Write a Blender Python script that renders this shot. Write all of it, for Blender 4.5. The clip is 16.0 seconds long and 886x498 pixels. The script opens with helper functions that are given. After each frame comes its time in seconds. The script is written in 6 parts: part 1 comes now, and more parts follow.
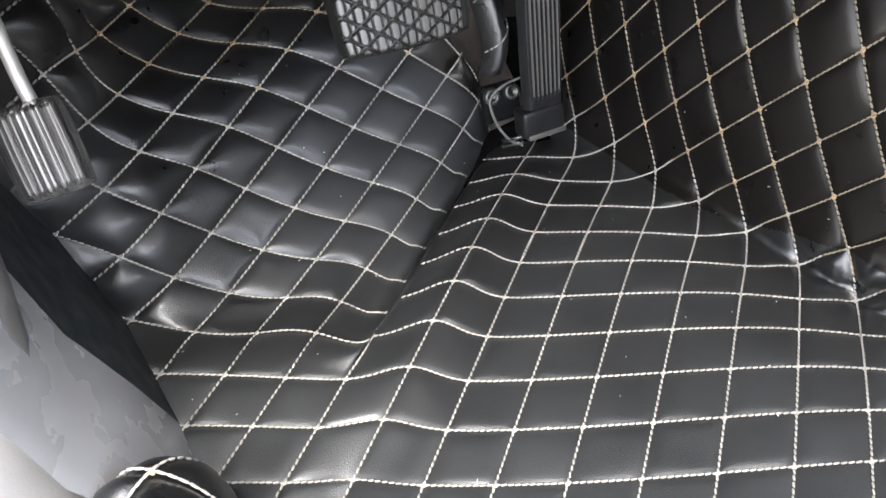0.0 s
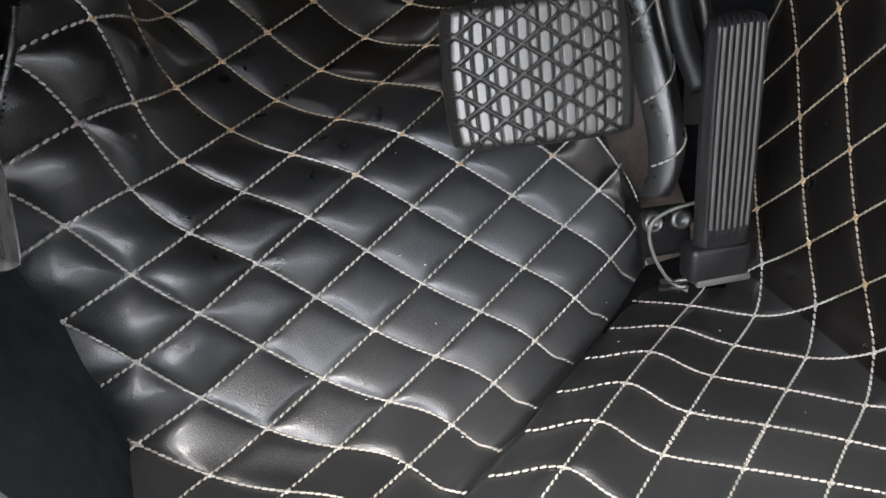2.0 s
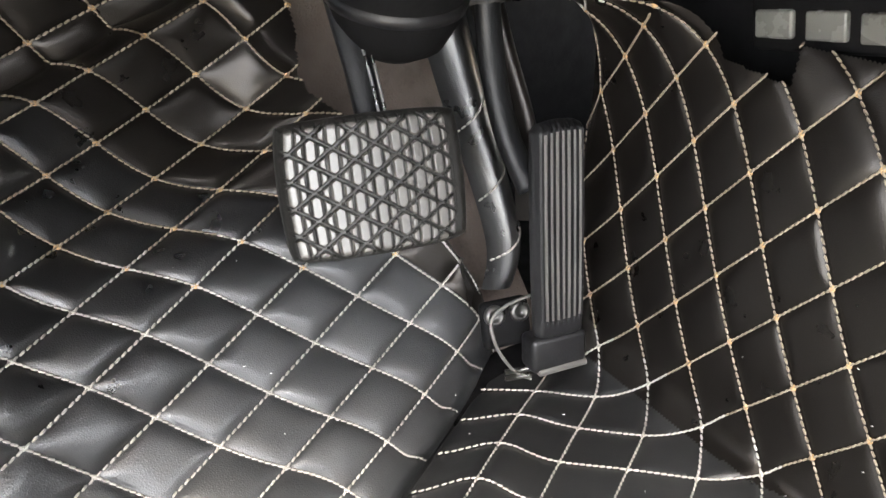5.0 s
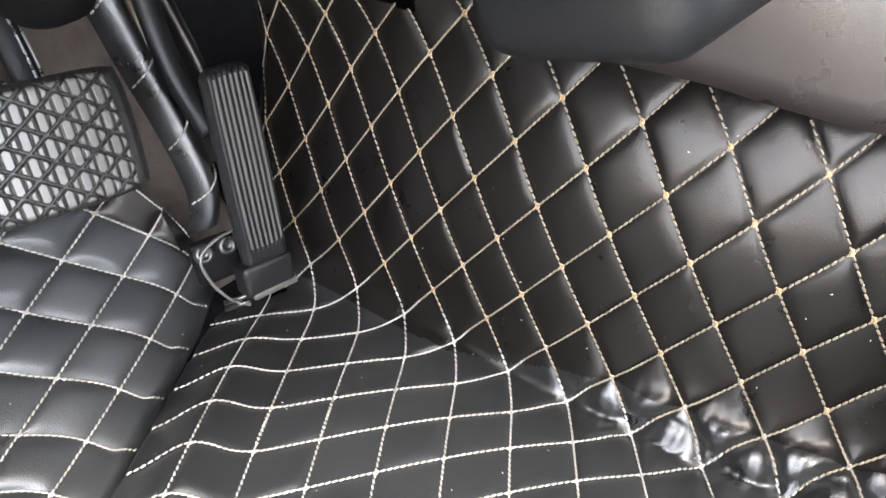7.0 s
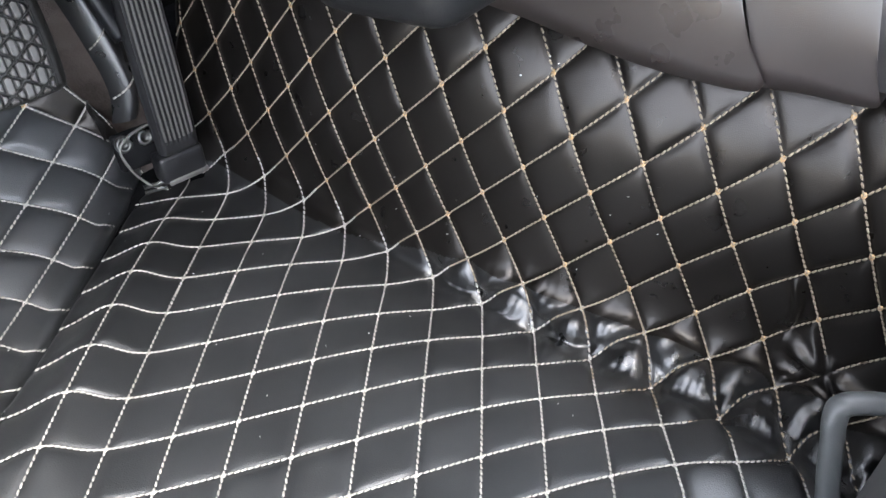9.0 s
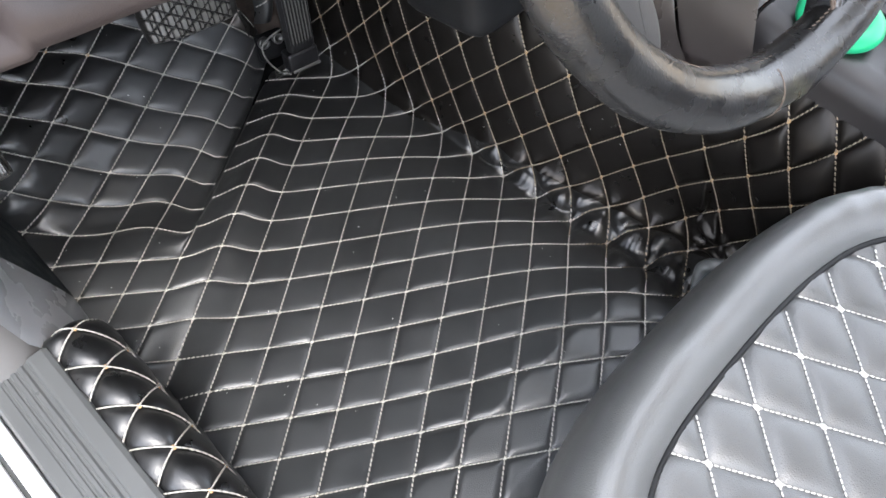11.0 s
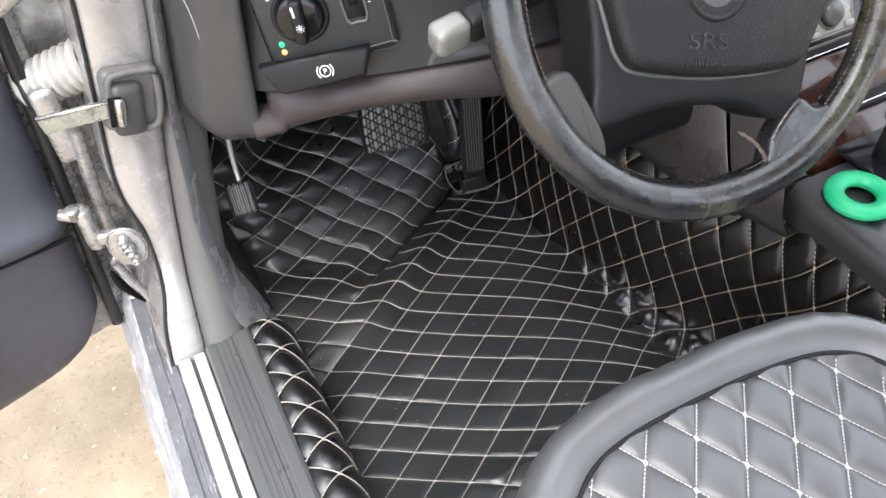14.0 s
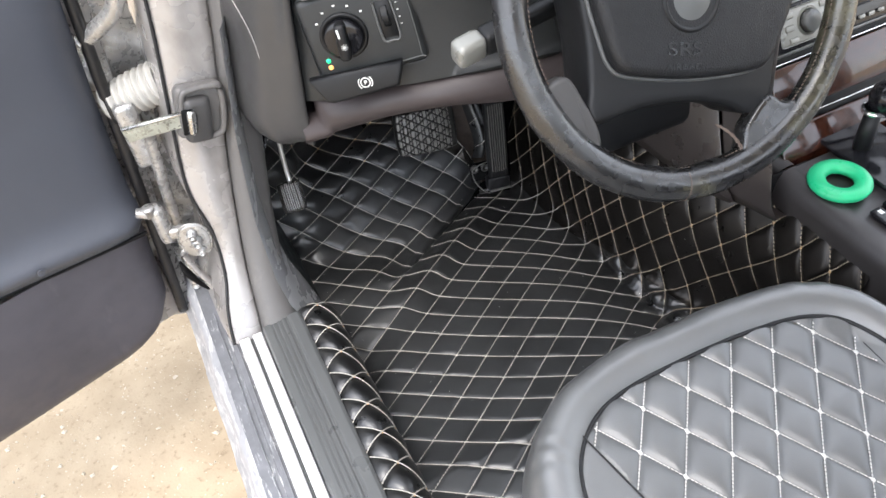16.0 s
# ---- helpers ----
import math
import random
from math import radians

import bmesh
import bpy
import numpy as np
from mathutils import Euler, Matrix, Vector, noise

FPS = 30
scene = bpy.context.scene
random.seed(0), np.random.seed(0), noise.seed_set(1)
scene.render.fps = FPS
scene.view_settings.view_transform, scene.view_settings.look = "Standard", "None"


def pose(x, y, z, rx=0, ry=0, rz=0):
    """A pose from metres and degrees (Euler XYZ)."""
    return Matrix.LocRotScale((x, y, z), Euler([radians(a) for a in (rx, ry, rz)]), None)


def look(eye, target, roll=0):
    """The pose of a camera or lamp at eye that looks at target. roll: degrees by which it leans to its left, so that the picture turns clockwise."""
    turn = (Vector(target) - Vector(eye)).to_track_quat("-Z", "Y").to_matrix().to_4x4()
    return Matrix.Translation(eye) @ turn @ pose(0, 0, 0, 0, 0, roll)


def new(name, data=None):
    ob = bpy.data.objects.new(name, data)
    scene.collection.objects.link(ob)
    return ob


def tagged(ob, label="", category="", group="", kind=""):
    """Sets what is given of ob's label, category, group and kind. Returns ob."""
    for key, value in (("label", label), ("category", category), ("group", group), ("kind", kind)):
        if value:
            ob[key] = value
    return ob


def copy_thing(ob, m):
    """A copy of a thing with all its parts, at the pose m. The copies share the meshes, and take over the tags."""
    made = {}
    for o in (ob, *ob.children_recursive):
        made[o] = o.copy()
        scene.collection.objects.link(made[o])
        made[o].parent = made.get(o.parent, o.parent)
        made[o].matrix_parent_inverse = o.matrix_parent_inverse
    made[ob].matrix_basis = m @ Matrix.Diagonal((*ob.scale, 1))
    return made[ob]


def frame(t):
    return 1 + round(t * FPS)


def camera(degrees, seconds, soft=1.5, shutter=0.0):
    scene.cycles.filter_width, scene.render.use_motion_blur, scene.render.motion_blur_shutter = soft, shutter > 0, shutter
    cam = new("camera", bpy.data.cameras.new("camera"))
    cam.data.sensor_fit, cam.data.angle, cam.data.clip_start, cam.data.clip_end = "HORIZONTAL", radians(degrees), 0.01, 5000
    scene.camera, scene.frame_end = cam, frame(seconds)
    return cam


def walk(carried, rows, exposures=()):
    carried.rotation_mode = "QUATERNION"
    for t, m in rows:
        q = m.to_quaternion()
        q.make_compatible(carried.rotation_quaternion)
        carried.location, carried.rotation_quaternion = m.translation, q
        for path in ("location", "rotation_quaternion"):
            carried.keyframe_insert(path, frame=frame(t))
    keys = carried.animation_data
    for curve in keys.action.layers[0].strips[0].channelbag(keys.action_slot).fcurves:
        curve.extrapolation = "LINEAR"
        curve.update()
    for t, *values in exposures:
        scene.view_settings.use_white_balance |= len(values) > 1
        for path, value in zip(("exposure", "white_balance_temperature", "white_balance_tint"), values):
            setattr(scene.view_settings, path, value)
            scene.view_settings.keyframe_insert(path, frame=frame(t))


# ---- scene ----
cam = camera(57.7, 16.0)
PATH = [
    (0, (-0.3025, -0.3650, 0.4748), (0.0491, 0.2357, -0.2432), -5.27),
    (0.5, (-0.2860, -0.3418, 0.4401), (0.0848, 0.2974, -0.2336), -4.18),
    (1, (-0.2689, -0.3146, 0.4221), (0.0744, 0.3604, -0.2310), -5.30),
    (1.5, (-0.2473, -0.2804, 0.4023), (0.0445, 0.4571, -0.2068), -6.32),
    (2, (-0.2213, -0.2637, 0.3803), (0.0085, 0.5020, -0.2205), -5.80),
    (2.5, (-0.2070, -0.2536, 0.3890), (-0.0802, 0.5458, -0.1983), -5.77),
    (3, (-0.2010, -0.2528, 0.3971), (-0.0884, 0.5867, -0.1345), -5.09),
    (3.5, (-0.2034, -0.2543, 0.4003), (-0.0791, 0.6009, -0.1029), -4.78),
    (4, (-0.1978, -0.2580, 0.3989), (-0.0117, 0.5822, -0.1104), -5.31),
    (4.5, (-0.2042, -0.2585, 0.3983), (0.0987, 0.5380, -0.1249), -3.44),
    (5, (-0.2079, -0.2613, 0.4015), (0.2022, 0.4730, -0.1395), -1.64),
    (5.2, (-0.2076, -0.2622, 0.4010), (0.2536, 0.4338, -0.1494), -0.36),
    (7.3, (-0.2091, -0.3458, 0.4390), (0.3995, 0.1454, -0.1842), 0.25),
    (7.5, (-0.2080, -0.3559, 0.4468), (0.3981, 0.1239, -0.1875), 0.39),
    (8, (-0.2131, -0.3872, 0.4612), (0.3642, 0.0926, -0.1995), -0.83),
    (8.5, (-0.2155, -0.4088, 0.4889), (0.3229, 0.0400, -0.2243), 0.59),
    (9, (-0.2176, -0.4244, 0.5076), (0.3370, -0.0148, -0.2168), 3.93),
    (9.5, (-0.2315, -0.4472, 0.5500), (0.2727, -0.0591, -0.2214), 2.98),
    (10, (-0.2550, -0.4808, 0.6328), (0.1819, -0.1515, -0.2043), 4.09),
    (10.2, (-0.2688, -0.4893, 0.6674), (0.1474, -0.1737, -0.1853), 4.54),
    (12.3, (-0.3858, -0.6759, 0.8843), (-0.0542, -0.2307, 0.0525), 5.36),
    (12.5, (-0.3675, -0.7075, 0.8946), (-0.0878, -0.1928, 0.0841), -0.45),
    (13, (-0.3708, -0.7516, 0.9095), (-0.0847, -0.1744, 0.1447), -0.41),
    (13.5, (-0.3717, -0.7755, 0.9216), (-0.0880, -0.1570, 0.1889), -2.15),
    (14, (-0.3766, -0.8059, 0.9301), (-0.1047, -0.1745, 0.2039), -4.56),
    (14.5, (-0.3878, -0.8342, 0.9476), (-0.1244, -0.1979, 0.2225), -5.89),
    (15, (-0.3937, -0.8567, 0.9540), (-0.1366, -0.2153, 0.2311), -6.56),
    (15.5, (-0.4062, -0.8870, 0.9819), (-0.1580, -0.2379, 0.2629), -7.22),
    (16, (-0.4149, -0.9116, 1.0014), (-0.1752, -0.2529, 0.2882), -7.90),
]
walk(cam, [(t, look(eye, target, roll)) for t, eye, target, roll in PATH], [(0, 1.75, 6500, 10), (1.0, 1.85, 6500, 10), (1.5, 1.82, 6500, 10), (2.5, 2.05, 6750, 10), (3.0, 2.15, 6900, 10), (4.0, 2.3, 6980, 10), (5.0, 2.5, 7050, 10), (7.5, 2.42, 6500, 10), (8.5, 2.15, 6350, 10), (9.0, 1.92, 6250, 10), (10.0, 1.55, 6300, 10), (12.3, 0.65, 6450, 10), (13, 0.65, 6450, 10), (14, 0.72, 6450, 10), (15, 0.65, 6450, 10), (16, 0.65, 6450, 10)])

# ---------------------------------------------------------------- world, sun, exposure
world = bpy.data.worlds.new("sky")
scene.world = world
world.use_nodes = True
sky = world.node_tree.nodes.new("ShaderNodeTexSky")
sky.sky_type, sky.sun_disc = "NISHITA", False
sky.sun_elevation, sky.sun_rotation = radians(62.7), radians(217)
sky.air_density, sky.dust_density = 1.0, 2.5
back = world.node_tree.nodes["Background"]
dim = world.node_tree.nodes.new("ShaderNodeMix")
dim.data_type, dim.blend_type, dim.clamp_result = "RGBA", "ADD", False
dim.inputs["Factor"].default_value = 1.0
dim.inputs["B"].default_value = (10.4, 10.5, 10.8, 1)          # bright, even cloud
world.node_tree.links.new(sky.outputs[0], dim.inputs["A"])
world.node_tree.links.new(dim.outputs["Result"], back.inputs["Color"])
back.inputs["Strength"].default_value = 0.15
sun = new("sun", bpy.data.lights.new("sun", "SUN"))
sun.data.energy, sun.data.angle, sun.data.color = 1.4, radians(30), (1.0, 0.97, 0.93)
sun.matrix_world = look((-0.85, -1.1, 2.7), (0, 0, 0))


# ---------------------------------------------------------------- materials
def mat(name, col, rough=0.5, metal=0.0, var=0.2, scale=25.0, bump=0.15, bscale=350.0, col2=None, coat=0.0, coat_rough=0.03, spec=0.5, rvar=0.12, cells=False, scuff=None, dust_sheen=None):
    """Principled surface: colour and gloss varied by broad noise, fine relief by small noise or leather cells."""
    m = bpy.data.materials.new(name)
    m.use_nodes = True
    nt = m.node_tree
    N, L = nt.nodes, nt.links
    p = N["Principled BSDF"]
    tc = N.new("ShaderNodeTexCoord")
    n1 = N.new("ShaderNodeTexNoise")
    n1.inputs["Scale"].default_value, n1.inputs["Detail"].default_value = scale, 6
    L.new(tc.outputs["Object"], n1.inputs["Vector"])
    ramp = N.new("ShaderNodeMix")
    ramp.data_type = "RGBA"
    a = [c * (1 - var) for c in col]
    b = col2 or [min(1, c * (1 + var)) for c in col]
    ramp.inputs["A"].default_value, ramp.inputs["B"].default_value = (*a, 1), (*b, 1)
    L.new(n1.outputs["Fac"], ramp.inputs["Factor"])
    base = ramp.outputs["Result"]
    if scuff:
        # worn or dirty spots: colour, from, to, noise scale, stretch along the axes
        col3, lo, hi, sc, stretch = scuff
        mp = N.new("ShaderNodeMapping")
        mp.inputs["Scale"].default_value = stretch
        L.new(tc.outputs["Object"], mp.inputs["Vector"])
        n4 = N.new("ShaderNodeTexNoise")
        n4.inputs["Scale"].default_value, n4.inputs["Detail"].default_value, n4.inputs["Roughness"].default_value = sc, 8, 0.65
        L.new(mp.outputs["Vector"], n4.inputs["Vector"])
        m4 = N.new("ShaderNodeMapRange")
        m4.inputs["From Min"].default_value, m4.inputs["From Max"].default_value = lo, hi
        L.new(n4.outputs["Fac"], m4.inputs["Value"])
        mx = N.new("ShaderNodeMix")
        mx.data_type = "RGBA"
        mx.inputs["B"].default_value = (*col3, 1)
        L.new(m4.outputs["Result"], mx.inputs["Factor"])
        L.new(base, mx.inputs["A"])
        base = mx.outputs["Result"]
    if dust_sheen:
        # uneven foot dust and wear where shoes tread, with sheen and shade painted in
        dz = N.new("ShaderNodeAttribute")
        dz.attribute_name = "wear_sheen"
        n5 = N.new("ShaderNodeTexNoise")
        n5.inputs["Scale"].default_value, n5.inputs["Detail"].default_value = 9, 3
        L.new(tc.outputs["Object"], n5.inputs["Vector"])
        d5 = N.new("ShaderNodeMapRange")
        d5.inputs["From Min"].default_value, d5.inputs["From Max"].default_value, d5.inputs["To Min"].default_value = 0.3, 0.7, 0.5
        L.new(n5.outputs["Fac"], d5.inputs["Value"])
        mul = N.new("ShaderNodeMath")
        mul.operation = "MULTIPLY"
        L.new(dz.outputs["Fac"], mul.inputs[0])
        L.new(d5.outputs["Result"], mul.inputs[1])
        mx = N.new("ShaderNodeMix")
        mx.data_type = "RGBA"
        mx.inputs["B"].default_value = (*dust_sheen, 1)
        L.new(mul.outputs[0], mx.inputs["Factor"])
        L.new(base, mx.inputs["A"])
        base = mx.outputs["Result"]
    L.new(base, p.inputs["Base Color"])
    mr = N.new("ShaderNodeMapRange")
    mr.inputs["From Min"].default_value, mr.inputs["From Max"].default_value = 0.3, 0.7
    mr.inputs["To Min"].default_value, mr.inputs["To Max"].default_value = max(0.03, rough - rvar), min(1, rough + rvar)
    n3 = N.new("ShaderNodeTexNoise")
    n3.inputs["Scale"].default_value, n3.inputs["Detail"].default_value = scale * 2.7, 4
    L.new(tc.outputs["Object"], n3.inputs["Vector"])
    L.new(n3.outputs["Fac"], mr.inputs["Value"])
    gloss = mr.outputs["Result"]
    if dust_sheen:
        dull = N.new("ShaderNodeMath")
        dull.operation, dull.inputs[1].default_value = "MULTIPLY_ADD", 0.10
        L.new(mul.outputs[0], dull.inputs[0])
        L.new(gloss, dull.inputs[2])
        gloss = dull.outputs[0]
    L.new(gloss, p.inputs["Roughness"])
    p.inputs["Metallic"].default_value = metal
    p.inputs["Specular IOR Level"].default_value = spec
    p.inputs["Coat Weight"].default_value, p.inputs["Coat Roughness"].default_value = coat, coat_rough
    if bump:
        if cells:
            n2 = N.new("ShaderNodeTexVoronoi")
            n2.feature = "DISTANCE_TO_EDGE"
            n2.inputs["Scale"].default_value = bscale
            out = n2.outputs["Distance"]
        else:
            n2 = N.new("ShaderNodeTexNoise")
            n2.inputs["Scale"].default_value, n2.inputs["Detail"].default_value = bscale, 3
            out = n2.outputs["Fac"]
        L.new(tc.outputs["Object"], n2.inputs["Vector"])
        bp = N.new("ShaderNodeBump")
        bp.inputs["Strength"].default_value, bp.inputs["Distance"].default_value = bump, 0.001
        L.new(out, bp.inputs["Height"])
        L.new(bp.outputs["Normal"], p.inputs["Normal"])
    return m


# the mat's leather again, with shade and brown reflections put into its colour
SHADELEATHER = mat("shaded_brown_black_leather", (0.0062, 0.0055, 0.0050), 0.33, var=0.3, scale=18, bump=0.20, bscale=760, cells=True, rvar=0.07, spec=0.42, coat=0.15, coat_rough=0.14)
SHADELEATHER.node_tree.nodes["Principled BSDF"].inputs["Specular Tint"].default_value = (1.0, 0.92, 0.85, 1)
LEATHER = mat("black_quilted_leather", (0.0080, 0.0083, 0.0087), 0.33, var=0.3, scale=18, bump=0.28, bscale=640, cells=True, rvar=0.08, spec=1.0, coat=0.35, coat_rough=0.12, dust_sheen=(0.033, 0.0355, 0.0375), scuff=((0.040, 0.040, 0.040), 0.74, 0.84, 26, (0.22, 1.7, 1.0)))
SEATLEATHER = mat("black_seat_leather", (0.088, 0.091, 0.092), 0.40, var=0.22, scale=15, bump=0.36, bscale=560, cells=True, rvar=0.08, spec=0.9, coat=0.35, coat_rough=0.25)
SEATBORDER = mat("smooth_seat_border_leather", (0.098, 0.101, 0.102), 0.36, var=0.18, scale=12, bump=0.28, bscale=560, cells=True, rvar=0.08, spec=1.0, coat=0.6, coat_rough=0.3)
# dark colour that stands in for shade in the shallow pad grooves
GROOVESHADE = mat("pad_groove_shade", (0.017, 0.0165, 0.015), 0.42, var=0.4, scale=60, bump=0.15, bscale=900)
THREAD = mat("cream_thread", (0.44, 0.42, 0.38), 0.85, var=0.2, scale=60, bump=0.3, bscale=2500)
WARMLITTHREAD = mat("warm_lit_thread", (0.31, 0.258, 0.190), 0.85, var=0.2, scale=60, bump=0.3, bscale=2500)
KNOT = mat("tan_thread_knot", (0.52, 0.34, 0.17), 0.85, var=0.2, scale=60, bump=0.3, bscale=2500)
SEATTHREAD = mat("white_thread", (0.58, 0.57, 0.54), 0.85, var=0.1, scale=60, bump=0.2, bscale=2500)
BLACKPLASTIC = mat("black_plastic", (0.010, 0.0105, 0.0115), 0.42, var=0.3, scale=12, bump=0.2, bscale=900, spec=0.32)
DASHPLASTIC = mat("charcoal_dash_plastic", (0.019, 0.021, 0.022), 0.45, var=0.2, scale=10, bump=0.25, bscale=1100, cells=True)
GREYTRIM = mat("grey_trim_plastic", (0.095, 0.099, 0.099), 0.38, var=0.15, scale=12, bump=0.12, bscale=900, scuff=((0.22, 0.22, 0.22), 0.60, 0.85, 30, (1, 0.15, 1)))
BROWNTRIM = mat("brown_knee_panel", (0.040, 0.031, 0.031), 0.55, var=0.2, scale=10, bump=0.2, bscale=900)
SHELL = mat("brown_side_shell_plastic", (0.036, 0.029, 0.027), 0.35, var=0.15, scale=10, bump=0.15, bscale=1000, cells=True, spec=0.9, scuff=((0.13, 0.12, 0.115), 0.70, 0.80, 40, (1, 1, 1)))
CONSOLE = mat("dark_brown_console_plastic", (0.026, 0.023, 0.023), 0.42, var=0.15, scale=10, bump=0.15, bscale=1000, cells=True, spec=0.7)
RUBBER = mat("black_rubber", (0.010, 0.010, 0.011), 0.45, var=0.25, scale=40, bump=0.2, bscale=600)
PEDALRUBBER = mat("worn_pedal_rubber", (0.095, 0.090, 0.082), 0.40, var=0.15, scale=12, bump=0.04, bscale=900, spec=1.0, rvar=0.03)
STEEL = mat("bare_steel", (0.55, 0.55, 0.54), 0.28, metal=1.0, var=0.12, scale=40, bump=0.08, bscale=500)
ALU = mat("brushed_aluminium", (0.86, 0.86, 0.86), 0.36, metal=0.25, var=0.06, scale=30, bump=0.05, bscale=700)
PAINT = mat("silver_body_paint", (0.39, 0.375, 0.365), 0.30, metal=0.35, var=0.12, scale=9, bump=0.04, bscale=900, coat=0.3, scuff=((0.19, 0.175, 0.165), 0.48, 0.75, 14, (1, 1, 0.5)))
DIRTYPAINT = mat("scuffed_sill_paint", (0.20, 0.205, 0.22), 0.42, metal=0.2, var=0.4, scale=40, bump=0.25, bscale=160, scuff=((0.60, 0.60, 0.60), 0.57, 0.66, 150, (1.0, 0.22, 1.0)))
LEDGE = mat("pale_flaking_ledge", (0.36, 0.365, 0.385), 0.45, metal=0.15, var=0.4, scale=30, bump=0.3, bscale=160, scuff=((0.66, 0.66, 0.65), 0.50, 0.64, 110, (1.0, 0.2, 1.0)))
SIDELINING = mat("dark_side_lining", (0.024, 0.030, 0.032), 0.6, var=0.3, scale=20, bump=0.3, bscale=500, spec=0.3)
BACKING = mat("pale_frayed_backing", (0.30, 0.26, 0.19), 0.95, var=0.3, scale=60, bump=0.4, bscale=900)
GRIME = mat("greasy_hinge_metal", (0.42, 0.415, 0.405), 0.30, metal=0.6, var=0.5, scale=50, bump=0.35, bscale=160, scuff=((0.60, 0.59, 0.57), 0.55, 0.75, 45, (1, 1, 0.5)))
DOORTRIM = mat("slate_door_vinyl", (0.062, 0.068, 0.084), 0.42, var=0.12, scale=8, bump=0.25, bscale=900, cells=True)
DOORPOCKET = mat("dark_door_pocket_plastic", (0.062, 0.059, 0.070), 0.55, var=0.25, scale=14, bump=0.15, bscale=900, scuff=((0.13, 0.125, 0.14), 0.58, 0.85, 12, (1, 1, 0.3)))
WHEELLEATHER = mat("worn_wheel_leather", (0.014, 0.014, 0.0145), 0.26, var=0.35, scale=22, bump=0.16, bscale=420, cells=True, spec=1.0, scuff=((0.13, 0.122, 0.075), 0.55, 0.80, 9, (1, 1, 1)))
WOOD = mat("burr_walnut", (0.024, 0.008, 0.005), 0.14, var=0.6, scale=42, bump=0.0, col2=(0.062, 0.020, 0.011), coat=0.7, scuff=((0.012, 0.005, 0.004), 0.52, 0.62, 60, (1, 1.6, 1.6)))
GREEN = mat("green_silicone", (0.02, 0.48, 0.21), 0.36, var=0.08, scale=20, bump=0.05, bscale=400)
SAND = mat("dry_sandy_ground", (0.33, 0.25, 0.16), 0.95, var=0.25, scale=9, bump=1.0, bscale=170, col2=(0.54, 0.44, 0.31), rvar=0.03, scuff=((0.22, 0.165, 0.105), 0.56, 0.74, 85, (1, 1, 1)))
CARPET = mat("grey_floor_felt", (0.125, 0.10, 0.085), 0.9, var=0.3, scale=25, bump=0.6, bscale=500, scuff=((0.05, 0.042, 0.036), 0.52, 0.7, 18, (1, 1, 1)))
WHITE = mat("white_print", (0.75, 0.75, 0.73), 0.6, var=0.03, bump=0)
DARK = mat("dark_underbody", (0.006, 0.006, 0.0065), 0.75, var=0.3, scale=20, bump=0.2, bscale=300, spec=0.15)
GLASSY = mat("black_gloss", (0.01, 0.01, 0.012), 0.12, var=0.1, bump=0)
CHROME = mat("chrome", (0.75, 0.75, 0.76), 0.15, metal=1.0, var=0.05, bump=0)


COVERTRIM = mat("grey_vinyl_cover", (0.115, 0.111, 0.108), 0.5, var=0.12, scale=10, bump=0.15, bscale=800, scuff=((0.19, 0.18, 0.17), 0.55, 0.8, 25, (1, 1, 0.3)))
KICK = mat("slate_kick_plastic", (0.38, 0.385, 0.395), 0.25, var=0.1, scale=8, bump=0.05, bscale=900, spec=1.0)
CAPTRIM = mat("charcoal_cap_plastic", (0.052, 0.051, 0.051), 0.45, var=0.12, scale=10, bump=0.2, bscale=900, cells=True)
SLEEVE = mat("pale_rubber_sleeve", (0.42, 0.41, 0.38), 0.6, var=0.4, scale=40, bump=0.2, bscale=300)
GREASE = mat("greasy_green_steel", (0.38, 0.41, 0.38), 0.32, metal=0.6, var=0.5, scale=70, bump=0.4, bscale=200, scuff=((0.12, 0.13, 0.12), 0.55, 0.70, 60, (1, 1, 1)))
PADLEATHER = mat("grained_airbag_vinyl", (0.014, 0.0145, 0.016), 0.46, var=0.2, scale=30, bump=0.6, bscale=420, cells=True, spec=0.36)
LETTER = mat("dark_raised_letter", (0.012, 0.012, 0.013), 0.35, var=0.05, bump=0)
LACE = mat("reddish_lacing", (0.14, 0.105, 0.085), 0.8, var=0.25, scale=80, bump=0.2, bscale=2000)
WORN = mat("worn_pale_line", (0.45, 0.44, 0.42), 0.6, var=0.2, bump=0)
SILVER = mat("pale_button_plastic", (0.24, 0.24, 0.22), 0.35, metal=0.3, var=0.1, bump=0)
STEELDARK = mat("dark_steel", (0.12, 0.12, 0.115), 0.32, metal=0.8, var=0.3, scale=40, bump=0.1, bscale=400)
ARMSTEEL = mat("bright_arm_steel", (0.72, 0.71, 0.68), 0.4, metal=0.6, var=0.2, scale=50, bump=0.1, bscale=400)
GLOSSRUBBER = mat("glossy_black_rubber", (0.05, 0.05, 0.05), 0.18, var=0.2, scale=50, bump=0.04, bscale=500, spec=1.0, coat=1.0, coat_rough=0.08, rvar=0.04)
CLEAR = mat("clear_plastic_edge", (0.17, 0.17, 0.155), 0.25, var=0.1, bump=0)
PEBBLE = mat("pale_pebble", (0.55, 0.48, 0.38), 0.9, var=0.3, scale=30, bump=0.2, bscale=300)
HEADLINER = mat("pale_headliner", (0.72, 0.70, 0.66), 0.95, var=0.1, scale=20, bump=0.2, bscale=500)


def glow(name, col, strength):
    m = bpy.data.materials.new(name)
    m.use_nodes = True
    p = m.node_tree.nodes["Principled BSDF"]
    p.inputs["Base Color"].default_value = (*col, 1)
    p.inputs["Emission Color"].default_value = (*col, 1)
    p.inputs["Emission Strength"].default_value = strength
    return m


